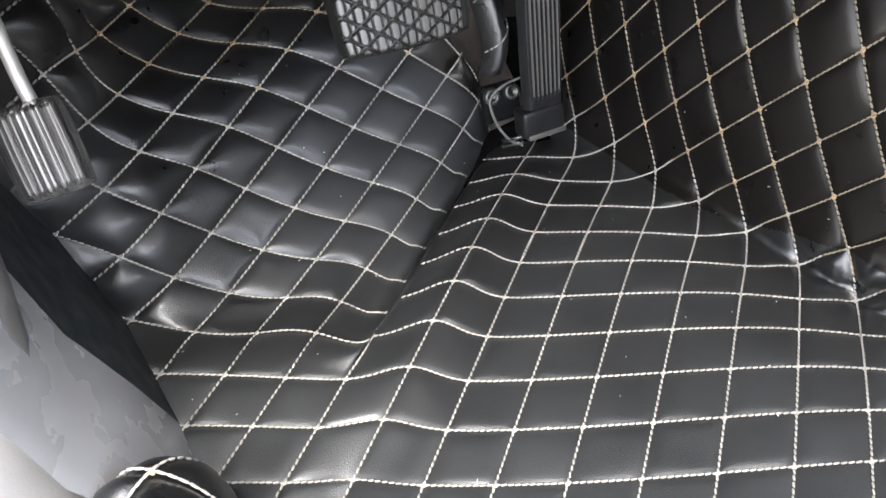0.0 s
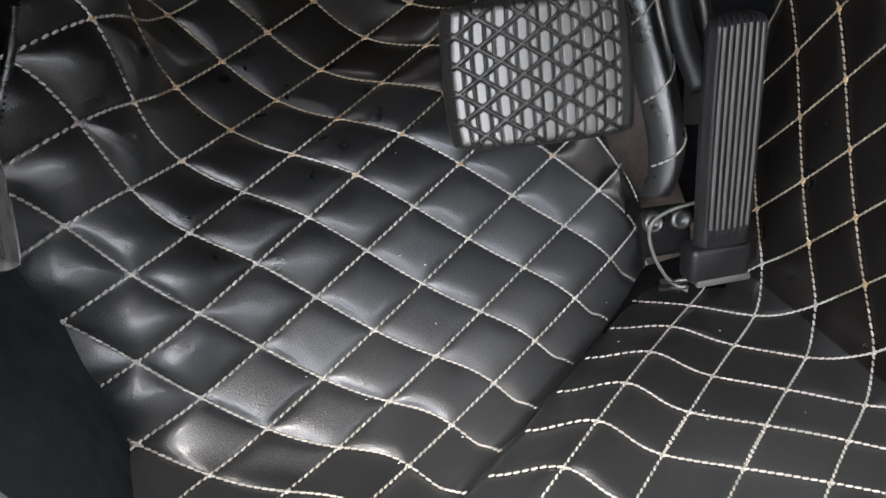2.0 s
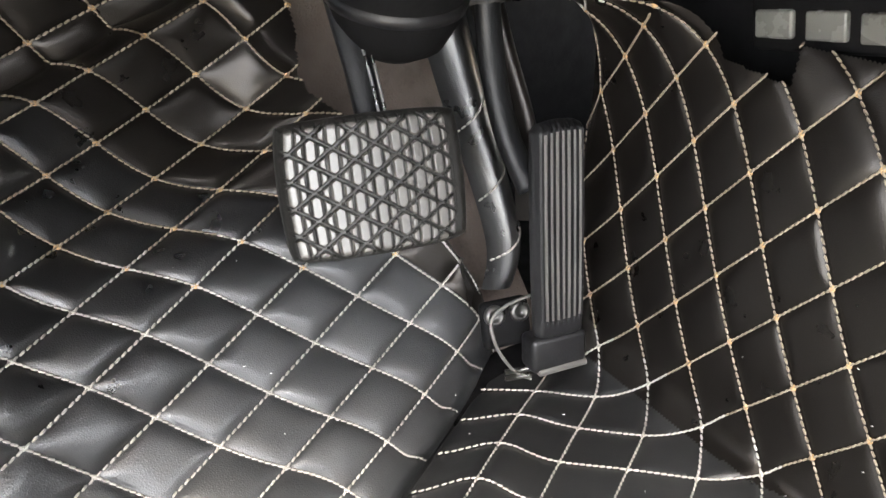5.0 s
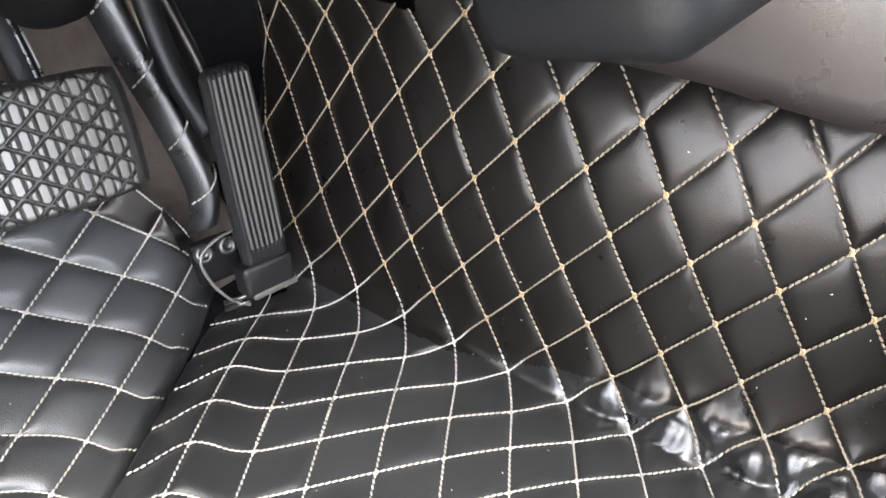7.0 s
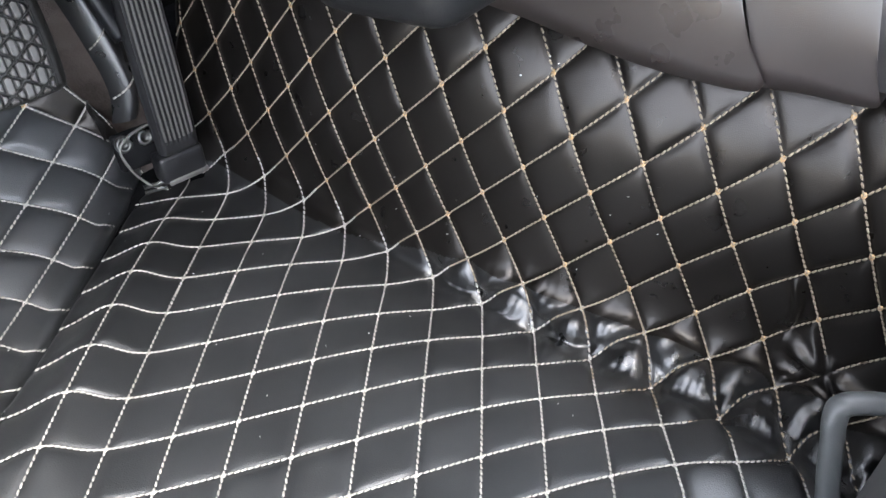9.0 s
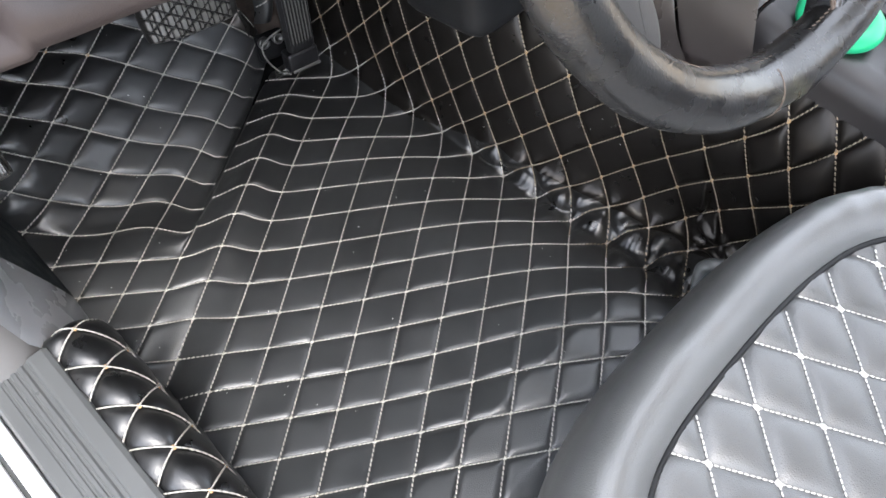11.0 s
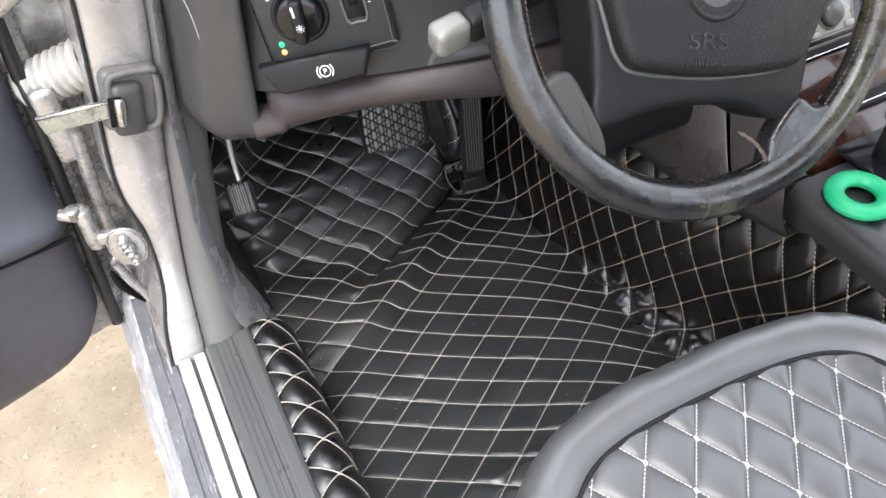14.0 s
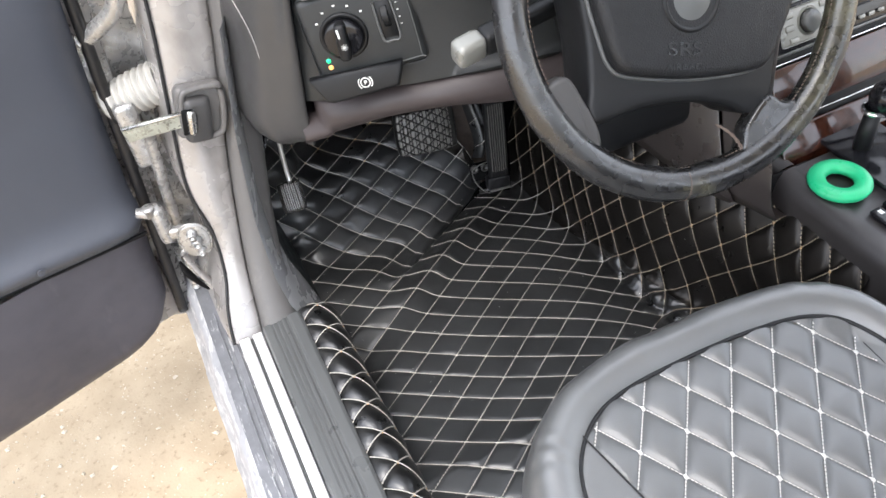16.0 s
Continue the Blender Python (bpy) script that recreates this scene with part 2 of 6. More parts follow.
LEDGREEN = glow("green_lamp", (0.03, 0.75, 0.30), 0.6)
LEDAMBER = glow("amber_lamp", (1.0, 0.50, 0.15), 0.6)


# ---------------------------------------------------------------- mesh helpers
def shade(me, smooth=True):
    me.polygons.foreach_set("use_smooth", [smooth] * len(me.polygons))
    return me


def part(name, me, material, parent=None, label="", smooth=True):
    """A mesh (or bmesh) as one object, under a thing or part if given."""
    if isinstance(me, bmesh.types.BMesh):
        bm, me = me, bpy.data.meshes.new(name)
        bm.to_mesh(me)
        bm.free()
    me.materials.clear()
    me.materials.append(material)
    shade(me, smooth)
    ob = new(name, me)
    ob.parent = parent
    if label:
        ob["label"] = label
    return ob


def empty(name, m=None, **tags):
    ob = new(name)
    ob.empty_display_size = 0.02
    if m is not None:
        ob.matrix_world = m
    return tagged(ob, **tags)


def grid_mesh(name, P, wrap_u=False, wrap_v=False, caps=False):
    """A quad sheet from an array of points P[i, j]."""
    nu, nv = P.shape[:2]
    me = bpy.data.meshes.new(name)
    I = np.arange(nu * nv).reshape(nu, nv)
    A = np.concatenate([I, I[:1]], 0) if wrap_u else I
    A = np.concatenate([A, A[:, :1]], 1) if wrap_v else A
    F = np.stack([A[:-1, :-1], A[1:, :-1], A[1:, 1:], A[:-1, 1:]], -1).reshape(-1, 4)
    faces = F.tolist()
    if caps and wrap_v:
        faces += [I[0][::-1].tolist(), I[-1].tolist()]
    me.from_pydata(P.reshape(-1, 3).tolist(), [], faces)
    me.update()
    return me


def rbox(sx, sy, sz, r=0.004, seg=3, taper=1.0, m=None):
    """A box with rounded edges; taper narrows its top."""
    bm = bmesh.new()
    bmesh.ops.create_cube(bm, size=1.0)
    for v in bm.verts:
        k = taper if v.co.z > 0 else 1.0
        v.co = Vector((v.co.x * sx * k, v.co.y * sy * k, v.co.z * sz))
    if r:
        bmesh.ops.bevel(bm, geom=bm.edges[:], offset=r, segments=seg, affect="EDGES", profile=0.5)
    if m is not None:
        bm.transform(m)
    return bm


def prism(outline, depth, r=0.003, seg=2, m=None):
    """A flat outline (x, y) drawn out along z from 0 to depth, with rounded rims."""
    bm = bmesh.new()
    lo = [bm.verts.new((x, y, 0)) for x, y in outline]
    f = bm.faces.new(lo)
    up = bmesh.ops.extrude_face_region(bm, geom=[f])
    bmesh.ops.translate(bm, vec=(0, 0, depth), verts=[e for e in up["geom"] if isinstance(e, bmesh.types.BMVert)])
    bmesh.ops.recalc_face_normals(bm, faces=bm.faces[:])
    if r:
        rim = [e for e in bm.edges if abs(e.verts[0].co.z - e.verts[1].co.z) < 1e-6]
        bmesh.ops.bevel(bm, geom=rim, offset=r, segments=seg, affect="EDGES", profile=0.5)
    if m is not None:
        bm.transform(m)
    return bm


def smooth_line(pts, n, closed=False):
    """n points along a soft curve through pts."""
    p = np.array(pts, float)
    k = len(p)
    out = []
    span = k if closed else k - 1
    for s in np.linspace(0, span, n, endpoint=not closed):
        i = min(int(s), span - 1)
        t = s - i
        g = (lambda j: p[j % k]) if closed else (lambda j: p[min(max(j, 0), k - 1)])
        a, b, c, d = g(i - 1), g(i), g(i + 1), g(i + 2)
        out.append(0.5 * (2 * b + (c - a) * t + (2 * a - 5 * b + 4 * c - d) * t * t + (3 * b - a - 3 * c + d) * t ** 3))
    return np.array(out)


def tube(pts, r, seg=10, closed=False, flat=1.0, up=(0, 0, 1)):
    """A round bar along points; r may vary along it; flat squeezes it along up."""
    p = np.array(pts, float)
    n = len(p)
    T = (np.roll(p, -1, 0) - np.roll(p, 1, 0)) if closed else np.gradient(p, axis=0)
    T /= np.linalg.norm(T, axis=1)[:, None]
    r = np.broadcast_to(r, n)
    B = np.cross(T, np.array(up, float))
    B /= np.maximum(np.linalg.norm(B, axis=1), 1e-6)[:, None]
    N = np.cross(B, T)
    a = np.linspace(0, 2 * np.pi, seg, endpoint=False)
    P = p[:, None] + r[:, None, None] * (np.cos(a)[None, :, None] * B[:, None] + flat * np.sin(a)[None, :, None] * N[:, None])
    return grid_mesh("tube", P, wrap_u=closed, wrap_v=True, caps=not closed)


def lathe(profile, seg=32, m=None):
    """A turned body: (radius, height) pairs round z."""
    a = np.linspace(0, 2 * np.pi, seg, endpoint=False)
    pr = np.array(profile, float)
    P = np.stack([pr[:, None, 0] * np.cos(a), pr[:, None, 0] * np.sin(a), np.repeat(pr[:, 1:2], seg, 1)], -1)
    me = grid_mesh("lathe", P, wrap_v=True, caps=True)
    if m is not None:
        me.transform(m)
    return me


def sstep(x, a, b):
    t = np.clip((x - a) / (b - a), 0, 1)
    return t * t * (3 - 2 * t)


def wob(x, y, s, seed=0.0):
    """Smooth, uneven waves, about -1 to 1."""
    return (np.sin(x * s + 1.3 * np.sin(y * s * 0.7 + seed) + seed) + np.sin(y * s * 1.3 + 1.1 * np.sin(x * s * 0.8 + 2 * seed) + 3 * seed)
            + 0.6 * np.sin((x + y) * s * 1.9 + seed * 5)) / 2.6


# ---------------------------------------------------------------- the quilted floor mat
LA, LB = np.array((0.0335, -0.0282)), np.array((-0.0330, -0.0200))   # steps of the stitch lattice on the flat cloth
DET = LA[0] * LB[1] - LB[0] * LA[1]
GAPI, GAPR = abs(DET) / np.hypot(*LB), abs(DET) / np.hypot(*LA)
CELL = 0.043         # side of one stitched diamond

# How the cloth lies, as smooth functions of its own stitch lattice: c counts the lines to the tunnel, r the lines to the bulkhead.
# Three lengths of cloth: the padded foot bank, the floor, and the tunnel side.
BANK = np.array([(0.0686, 0.3959, 0.2028), (0.3001, -0.3175, 0.5787), (-0.0475, -1.0616, 0.3854), (-0.0460, 0.1868, -0.0756), (0.0458, 0.3304, -0.0480), (-0.0201, -0.1857, 0.0137), (-0.0565, -1.0997, 0.0131), (-0.0283, 0.1089, -0.1120), (0.0260, -0.2478, 0.0604), (-0.1415, -0.9291, 0.1951), (0.1108, 0.6956, -0.0826), (0.0894, 0.9771, -0.2751), (0.1425, -0.1531, 0.1818), (0.2493, 0.5262, 0.0815), (-0.3154, -0.7754, -0.1045), (-0.0249, 0.2009, -0.1050), (-0.2281, 0.0083, -0.1122), (0.1819, -0.0166, 0.2956), (0.0057, -0.2817, 0.1453), (-0.4446, 0.1561, -0.3266), (-0.0029, -0.0030, -0.0076), (-0.2914, -0.3405, -0.1645), (0.0440, 1.0459, -0.3421), (-0.0669, 0.0472, -0.1385), (0.0576, -0.3036, 0.0596), (-0.0085, -0.1862, 0.0588), (0.0356, -0.2818, 0.2352), (0.1275, -0.0268, 0.1060), (0.1546, -0.2263, 0.2306)])
FLOOR = np.array([(-0.0657, -0.0967, 0.0135), (-0.0056, 0.1998, -0.0205), (0.0103, 0.0056, -0.0113), (-0.0012, 0.0023, -0.0033), (-0.0038, -0.0004, 0.0040), (0.2827, 0.0025, -0.0146), (-0.0086, 0.0018, -0.0252), (-0.0012, 0.0069, -0.0053), (0.0053, 0.0051, -0.0024), (0.0112, -0.0013, -0.0059), (0.0077, -0.0134, 0.0319), (-0.0047, -0.0135, 0.0263), (-0.0197, -0.0254, -0.0141), (0.0082, -0.0086, 0.0280), (-0.0298, -0.0165, -0.0127), (0.0081, 0.0042, 0.0106), (0.0023, -0.0054, 0.0163), (-0.0061, -0.0004, -0.0126), (0.0009, 0.0015, -0.0008), (0.0025, 0.0022, 0.0009), (0.0009, 0.0143, 0.0176), (-0.0135, 0.0052, 0.0173)])
SIDE = np.array([(0.1568, -0.1258, 0.0974), (-0.0240, 0.2000, 0.0083), (0.0278, 0.0001, -0.0016), (-0.0016, -0.0021, 0.0000), (-0.0051, -0.0005, -0.0004), (0.0309, -0.0056, 0.2802), (0.0051, 0.0069, -0.0009), (0.0046, -0.0061, 0.0072), (0.0085, -0.0042, 0.0033), (0.0291, -0.0263, 0.0160), (-0.0022, 0.0006, 0.0459), (-0.1037, -0.0270, 0.0032), (0.2345, 0.0911, -0.0237), (-0.1656, -0.0113, -0.1231), (-0.1096, 0.0862, -0.1032), (0.0083, 0.0052, -0.0042), (0.0080, 0.0034, -0.0165), (-0.0032, 0.0031, 0.0109)])


def lattice(U, V):
    return (U * LB[1] - V * LB[0]) / DET, (V * LA[0] - U * LA[1]) / DET


def hinge(t, w=0.4):
    return w * np.logaddexp(0, t / w)


def powers(c, r, n):
    a, b = (c + r) / 8, (r - c) / 8
    return [a ** i * b ** j for i in range(n + 1) for j in range(n + 1 - i)]


def drape(terms, coef):
    return sum(t[..., None] * k for t, k in zip(np.broadcast_arrays(*terms), coef))


def bank_point(c, r):
    t = powers(c + 5, r - 4, 5)
    for h in (hinge(-2.0 - c), hinge(-6.2 - c), hinge(-8.0 - c), hinge(-4.6 - c - r)):
        t += [h / 4, h * (r - 4) / 16]
    return drape(t, BANK)


def floor_point(c, r):
    seam = np.exp(-(c / 0.62) ** 2)
    rise, turn = hinge(c - r - 10.5, 0.5), hinge(c + r - 7.3, 0.25)
    return drape(powers(c - 2, r, 4) + [seam, seam * r / 4, seam * (r / 4) ** 2, rise / 4, rise * (c + r) / 16, turn, turn * (r - c) / 8], FLOOR)


def side_point(c, r):
    foot = np.exp(-((c + r - 8) / 1.0) ** 2)
    return drape(powers(c - 7, r - 4, 4) + [foot, foot * (r - c) / 8, foot * ((r - c) / 8) ** 2], SIDE)


def mat_point(c, r):
    """The cloth at lattice place (c, r), without its padding."""
    c, r = np.asarray(c, float), np.asarray(r, float)
    a, b = c + r, r - c
    bb = np.clip(b, -14.5, 9.0)
    cc, rr = (a - bb) / 2, (a + bb) / 2
    flat = floor_point(np.maximum(cc, -5.5), np.minimum(rr, 8.5))
    aw = np.clip(a, 6, 17.5)
    side = side_point((aw - bb) / 2, (aw + bb) / 2)
    p = flat + (side - flat) * sstep(a, 7.6, 8.5)[..., None]
    # the floor runs on straight under the seat, the side towards the bulkhead
    p = p + np.minimum(b - bb, 0)[..., None] * np.array((0.0, 0.0245, -0.0004)) + np.maximum(b - bb, 0)[..., None] * np.array((0.010, 0.018, 0.003))
    left = (1 - sstep(c, -1.08, -0.96)) * sstep(r, -0.9, 0.5)
    bank = bank_point(np.clip(c, -10.6, -0.9), np.clip(r, -1, 10.3))
    bank = bank + np.minimum(c + 10.6, 0)[..., None] * np.array((0.020, 0.003, -0.036)) + np.maximum(r - 10.3, 0)[..., None] * np.array((0.036, 0.008, 0.016))
    p = p + (bank - p) * left[..., None]
    # the bank's rounded lip over the fold, and the fold itself
    run = sstep(r, 0.2, 1.2) * (1 - sstep(r, 5.5, 6.6))
    p[..., 2] += run * (0.004 * np.exp(-((c + 1.3) / 0.2) ** 2) - 0.007 * np.exp(-((c + 0.99) / 0.07) ** 2))
    # the floor in front of the seat dips a little towards the tunnel
    x, y = p[..., 0].copy(), p[..., 1]
    p[..., 2] -= 0.07 * (x - 0.02) * np.exp(-((x - 0.03) / 0.07) ** 2 - ((y + 0.40) / 0.07) ** 2)
    return p


def mat_normal(c, r, e=0.03):
    n = np.cross(mat_point(c + e, r) - mat_point(c - e, r), mat_point(c, r + e) - mat_point(c, r - e))
    return n / np.maximum(np.linalg.norm(n, axis=-1), 1e-12)[..., None]


TORN = (7.5, 8.5, 9.0, 9.7, 10.3, 10.8, 11.2), (-12.9, -11.7, -11.4, -11.1, -10.6, -9.8, -9.3)       # the torn upper edge on the toe board
LEFT = (1, 4, 6, 8, 10), (-6.6, -7.2, -7.5, -7.4, -7.0)         # where the cloth ends on the kick side


def mat_keep(c, r):
    """Cloth that exists: torn off at the top of the toe board, trimmed round the pedals and under the console."""
    a, b = c + r, r - c
    w = 0.10 * wob(c, r, 2.3, 2.0)
    left = np.interp(b, *LEFT) + 0.4 * w
    top = np.interp(c, (-13, -9.3, -8.5, -8, -7, -6, -5, -1, -0.5, 0.3, 0.7, 2, 4), (11.2, 11.1, 10.7, 10.3, 9.4, 8.8, 8.6, 8.6, 6.9, 6.9, 13.5, 14, 14)) + w
    torn = np.interp(r, *TORN) + 0.05 * wob(c, r, 5.1, 0.3)
    side = np.interp(b, (-6, 2.4, 2.6, 4.4, 5.2, 9.0), (15.7, 15.7, 14.75, 14.9, 16.6, 17.4))
    return (a > left) & (r < top) & (a < side) & ((b < 10.0) | (c < 0.3)) & (c > torn) & (c > -12.9) & (b > -19)


def puff(U, V, high, soft=0.0055):
    i, r = lattice(U, V)
    di, dr = np.abs(i - np.round(i)) * GAPI, np.abs(r - np.round(r)) * GAPR
    return high * (1 - np.exp(-di / soft)) * (1 - np.exp(-dr / soft))


def normals(P):
    n = np.cross(np.gradient(P, axis=0), np.gradient(P, axis=1))
    return n / np.maximum(np.linalg.norm(n, axis=-1), 1e-9)[..., None]


def capsules(name, C, T, N, half, rad, seg=5):
    """Many small stitches as one mesh: centres, directions, normals."""
    T = T / np.linalg.norm(T, axis=1)[:, None]
    B = np.cross(N, T)
    B /= np.maximum(np.linalg.norm(B, axis=1), 1e-9)[:, None]
    N = np.cross(T, B)
    rings = [(-1, 0.35), (-0.6, 1), (0.6, 1), (1, 0.35)]
    a = np.linspace(0, 2 * np.pi, seg, endpoint=False)
    V = np.stack([np.stack([C + T * (half * t) + (np.cos(w) * B + np.sin(w) * N) * rad * k for w in a], 1) for t, k in rings], 1)
    n = len(C)
    base = (np.arange(n) * len(rings) * seg)[:, None]
    f = []
    for k in range(len(rings) - 1):
        for s in range(seg):
            f.append([k * seg + s, k * seg + (s + 1) % seg, (k + 1) * seg + (s + 1) % seg, (k + 1) * seg + s])
    F = (np.array(f)[None] + base[..., None]).reshape(-1, 4)
    me = bpy.data.meshes.new(name)
    me.from_pydata(V.reshape(-1, 3).tolist(), [], F.tolist())
    me.update()
    return me


def buttons(name, C, N, T, ra, rb, h):
    """Small flat knots as one mesh."""
    T = T - N * (T * N).sum(1)[:, None]
    T /= np.linalg.norm(T, axis=1)[:, None]
    B = np.cross(N, T)
    a = np.linspace(0, 2 * np.pi, 8, endpoint=False)
    rings = [(1.0, 0.0), (0.8, 0.7)]
    V = np.concatenate([np.stack([np.stack([C + T * (ra * k * np.cos(w)) + B * (rb * k * np.sin(w)) + N * (h * z) for w in a], 1) for k, z in rings], 1).reshape(len(C), -1, 3),
                        (C + N * h)[:, None]], 1)
    f4, f3 = [], []
    for s in range(8):
        f4.append([s, (s + 1) % 8, 8 + (s + 1) % 8, 8 + s])
        f3.append([8 + s, 8 + (s + 1) % 8, 16])
    base = (np.arange(len(C)) * 17)[:, None, None]
    faces = (np.array(f4)[None] + base).reshape(-1, 4).tolist() + (np.array(f3)[None] + base).reshape(-1, 3).tolist()
    me = bpy.data.meshes.new(name)
    me.from_pydata(V.reshape(-1, 3).tolist(), [], faces)
    me.update()
    return me


def stitched(place, inside, irange, rrange, step=0.0052, lift=0.0008):
    """Stitches and knots along a lattice: place(i, r) gives points and normals, inside(i, r) what is kept."""
    C, T, N = [], [], []
    for axis, (lo, hi), (tl, th), length in ((0, irange, rrange, np.hypot(*LB)), (1, rrange, irange, np.hypot(*LA))):
        for k in range(lo, hi + 1):
            t = np.arange(tl, th, step / length)
            i, r = (np.full_like(t, k), t) if axis == 0 else (t, np.full_like(t, k))
            P, n = place(i, r)
            ok = inside(i, r, P)
            if len(P) < 3:
                continue
            d = np.gradient(P, axis=0)
            ok &= (np.linalg.norm(d, axis=1) < 0.012) & (np.linalg.norm(d, axis=1) > 0.002)
            C.append((P + n * lift)[ok]), T.append(d[ok]), N.append(n[ok])
    I, R = [a.ravel().astype(float) for a in np.meshgrid(np.arange(irange[0], irange[1] + 1), np.arange(rrange[0], rrange[1] + 1))]
    P, n = place(I, R)
    P2, _ = place(I + 0.1, R + 0.1)
    ok = inside(I, R, P)
    return np.concatenate(C), np.concatenate(T), np.concatenate(N), P[ok], n[ok], (P2 - P)[ok]


def kept_mesh(name, P, keep, wear_sheen=None):
    """A quad sheet of the points that are kept, with how far each is worn and painted paler."""
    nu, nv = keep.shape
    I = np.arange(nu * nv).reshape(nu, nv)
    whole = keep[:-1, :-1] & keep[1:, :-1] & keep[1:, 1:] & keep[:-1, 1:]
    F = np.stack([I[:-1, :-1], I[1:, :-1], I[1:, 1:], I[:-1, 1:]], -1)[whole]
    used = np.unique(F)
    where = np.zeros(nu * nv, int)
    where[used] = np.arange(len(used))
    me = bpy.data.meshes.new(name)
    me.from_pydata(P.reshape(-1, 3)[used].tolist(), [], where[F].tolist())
    if wear_sheen is not None:
        me.attributes.new("wear_sheen", "FLOAT", "POINT").data.foreach_set("value", wear_sheen.ravel()[used].astype(np.float32))
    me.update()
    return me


def build_floor_mat():
    thing = empty("floor_mat", label="black quilted leather car floor mat with cream diamond stitching", category="floor mat")
    n = 20
    C, Rr = np.meshgrid(np.arange(-13, 17.5, 1 / n), np.arange(-13.5, 14, 1 / n), indexing="ij")
    P = mat_point(C, Rr)
    N = normals(P)
    a, b = C + Rr, Rr - C
    bank = (1 - sstep(C, -1.1, -0.9)) * sstep(Rr, 0.0, 1.0)
    foot = np.exp(-((a - 8.4) / 0.75) ** 2) * sstep(-b, 2.0, 6.0)
    kick = (1 - sstep(a, -5.2, -3.6)) * sstep(b, 3.0, 7.0)
    wall = sstep(a, 8.0, 9.5)
    under = sstep(-b, 12.0, 14.0)
    high = 0.0022 + 0.0022 * bank + 0.0075 * kick + 0.0012 * under + 0.0002 * wall + 0.0030 * foot
    soft = 0.0031 + 0.0018 * bank + 0.0040 * kick + 0.0026 * foot + 0.0008 * wall
    dc, dr = np.abs(C - np.round(C)) * CELL, np.abs(Rr - np.round(Rr)) * CELL
    full = (1 - np.exp(-dc / soft)) * (1 - np.exp(-dr / soft))
    # every pillow is filled a little unevenly
    rng = np.random.default_rng(5)
    fill = rng.normal(0, 1, (40, 40, 3))
    ci, ri = np.floor(C).astype(int) + 15, np.floor(Rr).astype(int) + 15
    uneven = fill[ci, ri, 0] * 0.16 + fill[ci, ri, 1] * (C - np.floor(C) - 0.5) * 0.45 + fill[ci, ri, 2] * (Rr - np.floor(Rr) - 0.5) * 0.45
    lift = high * full * (1 + np.clip(uneven, -0.5, 0.6)) - 0.001
    # shallow creases in the slack cloth, and folds bunched along the tunnel's foot
    x, y = P[..., 0], P[..., 1]
    lift = lift + 0.0006 * wob(x, y, 75, 1.1) * (0.25 + 0.9 * kick)
    # puckers: the slack bulges on both sides of a tight, wandering crease
    bend = a - 8.35 - 0.18 * np.sin(b * 1.57) - 0.12 * wob(a, b, 1.3, 0.4)
    slack = full * sstep(-b, 2.5, 7.0)
    lift = lift + slack * (0.0040 * np.exp(-((bend + 0.45) / 0.30) ** 2) + 0.0048 * np.exp(-((bend - 0.45) / 0.34) ** 2)) * (0.75 + 0.45 * wob(a, b, 2.1, 2.2))
    lift = lift - 0.0030 * sstep(-b, 2.5, 7.0) * np.exp(-(bend / 0.09) ** 2)
    lift = lift + slack * foot * (0.0011 * np.abs(np.sin(9.0 * b + 3.0 * wob(C, Rr, 3.1, 0.7))) + 0.0012 * wob(a, b, 4.3, 0.9))
    # sharp standing folds where the cloth is gathered in front of the seat
    for (a0, b0), (a1, b1), bow, tall, wide in (((11.8, -13.8), (10.1, -14.4), 0.22, 0.0060, 0.11), ((10.2, -14.6), (9.4, -17.0), 0.15, 0.0085, 0.17), ((10.5, -15.2), (9.9, -17.4), -0.20, 0.0075, 0.13), ((9.3, -14.7), (8.8, -16.6), 0.18, 0.0080, 0.20), ((8.4, -13.2), (8.2, -15.4), -0.10, 0.0050, 0.14)):
        la, lb = a1 - a0, b1 - b0
        size = math.hypot(la, lb)
        t = ((a - a0) * la + (b - b0) * lb) / size ** 2
        d = ((a - a0) * lb - (b - b0) * la) / size + bow * np.sin(np.pi * np.clip(t, 0, 1))
        lift = lift + tall * np.exp(-(d / wide) ** 2) * sstep(t, -0.15, 0.25) * (1 - sstep(t, 0.8, 1.15)) * (0.35 + 0.65 * full)
    P = P + N * lift[..., None]
    # tunnel side and toe board get the shaded copy of the leather
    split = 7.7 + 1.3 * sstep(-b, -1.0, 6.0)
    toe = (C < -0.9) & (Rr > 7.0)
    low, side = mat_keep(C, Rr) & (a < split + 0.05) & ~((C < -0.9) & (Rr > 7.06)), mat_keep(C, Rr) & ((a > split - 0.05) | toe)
    # besides treading: fades forward and upward as shade, pales the kick side as sheen
    wear_sheen = (1 - sstep(a, 6.2, 8.3)) * (1 - 0.55 * sstep(b, 0.0, 4.0)) * (1 - bank) + bank * (1 - sstep(P[..., 2], 0.05, 0.14)) * (0.65 + 0.45 * sstep(a, -3.0, 2.0)) + 0.8 * kick * bank * (1 - sstep(P[..., 2], 0.15, 0.22))
    part("sheet", kept_mesh("sheet", P, low, wear_sheen), LEATHER, thing)
    part("side_sheet", kept_mesh("side_sheet", P, side), SHADELEATHER, thing, "quilted leather on the tunnel side and toe board, coloured darker and browner for shade")

    bl = np.linspace(2.0, 14.0, 160)
    al = np.interp(bl, *LEFT)
    cl, rl = (al - bl) / 2, (al + bl) / 2
    al = al + 0.04 * wob(cl, rl, 2.3, 2.0) + 0.05
    cl, rl = (al - bl) / 2, (al + bl) / 2
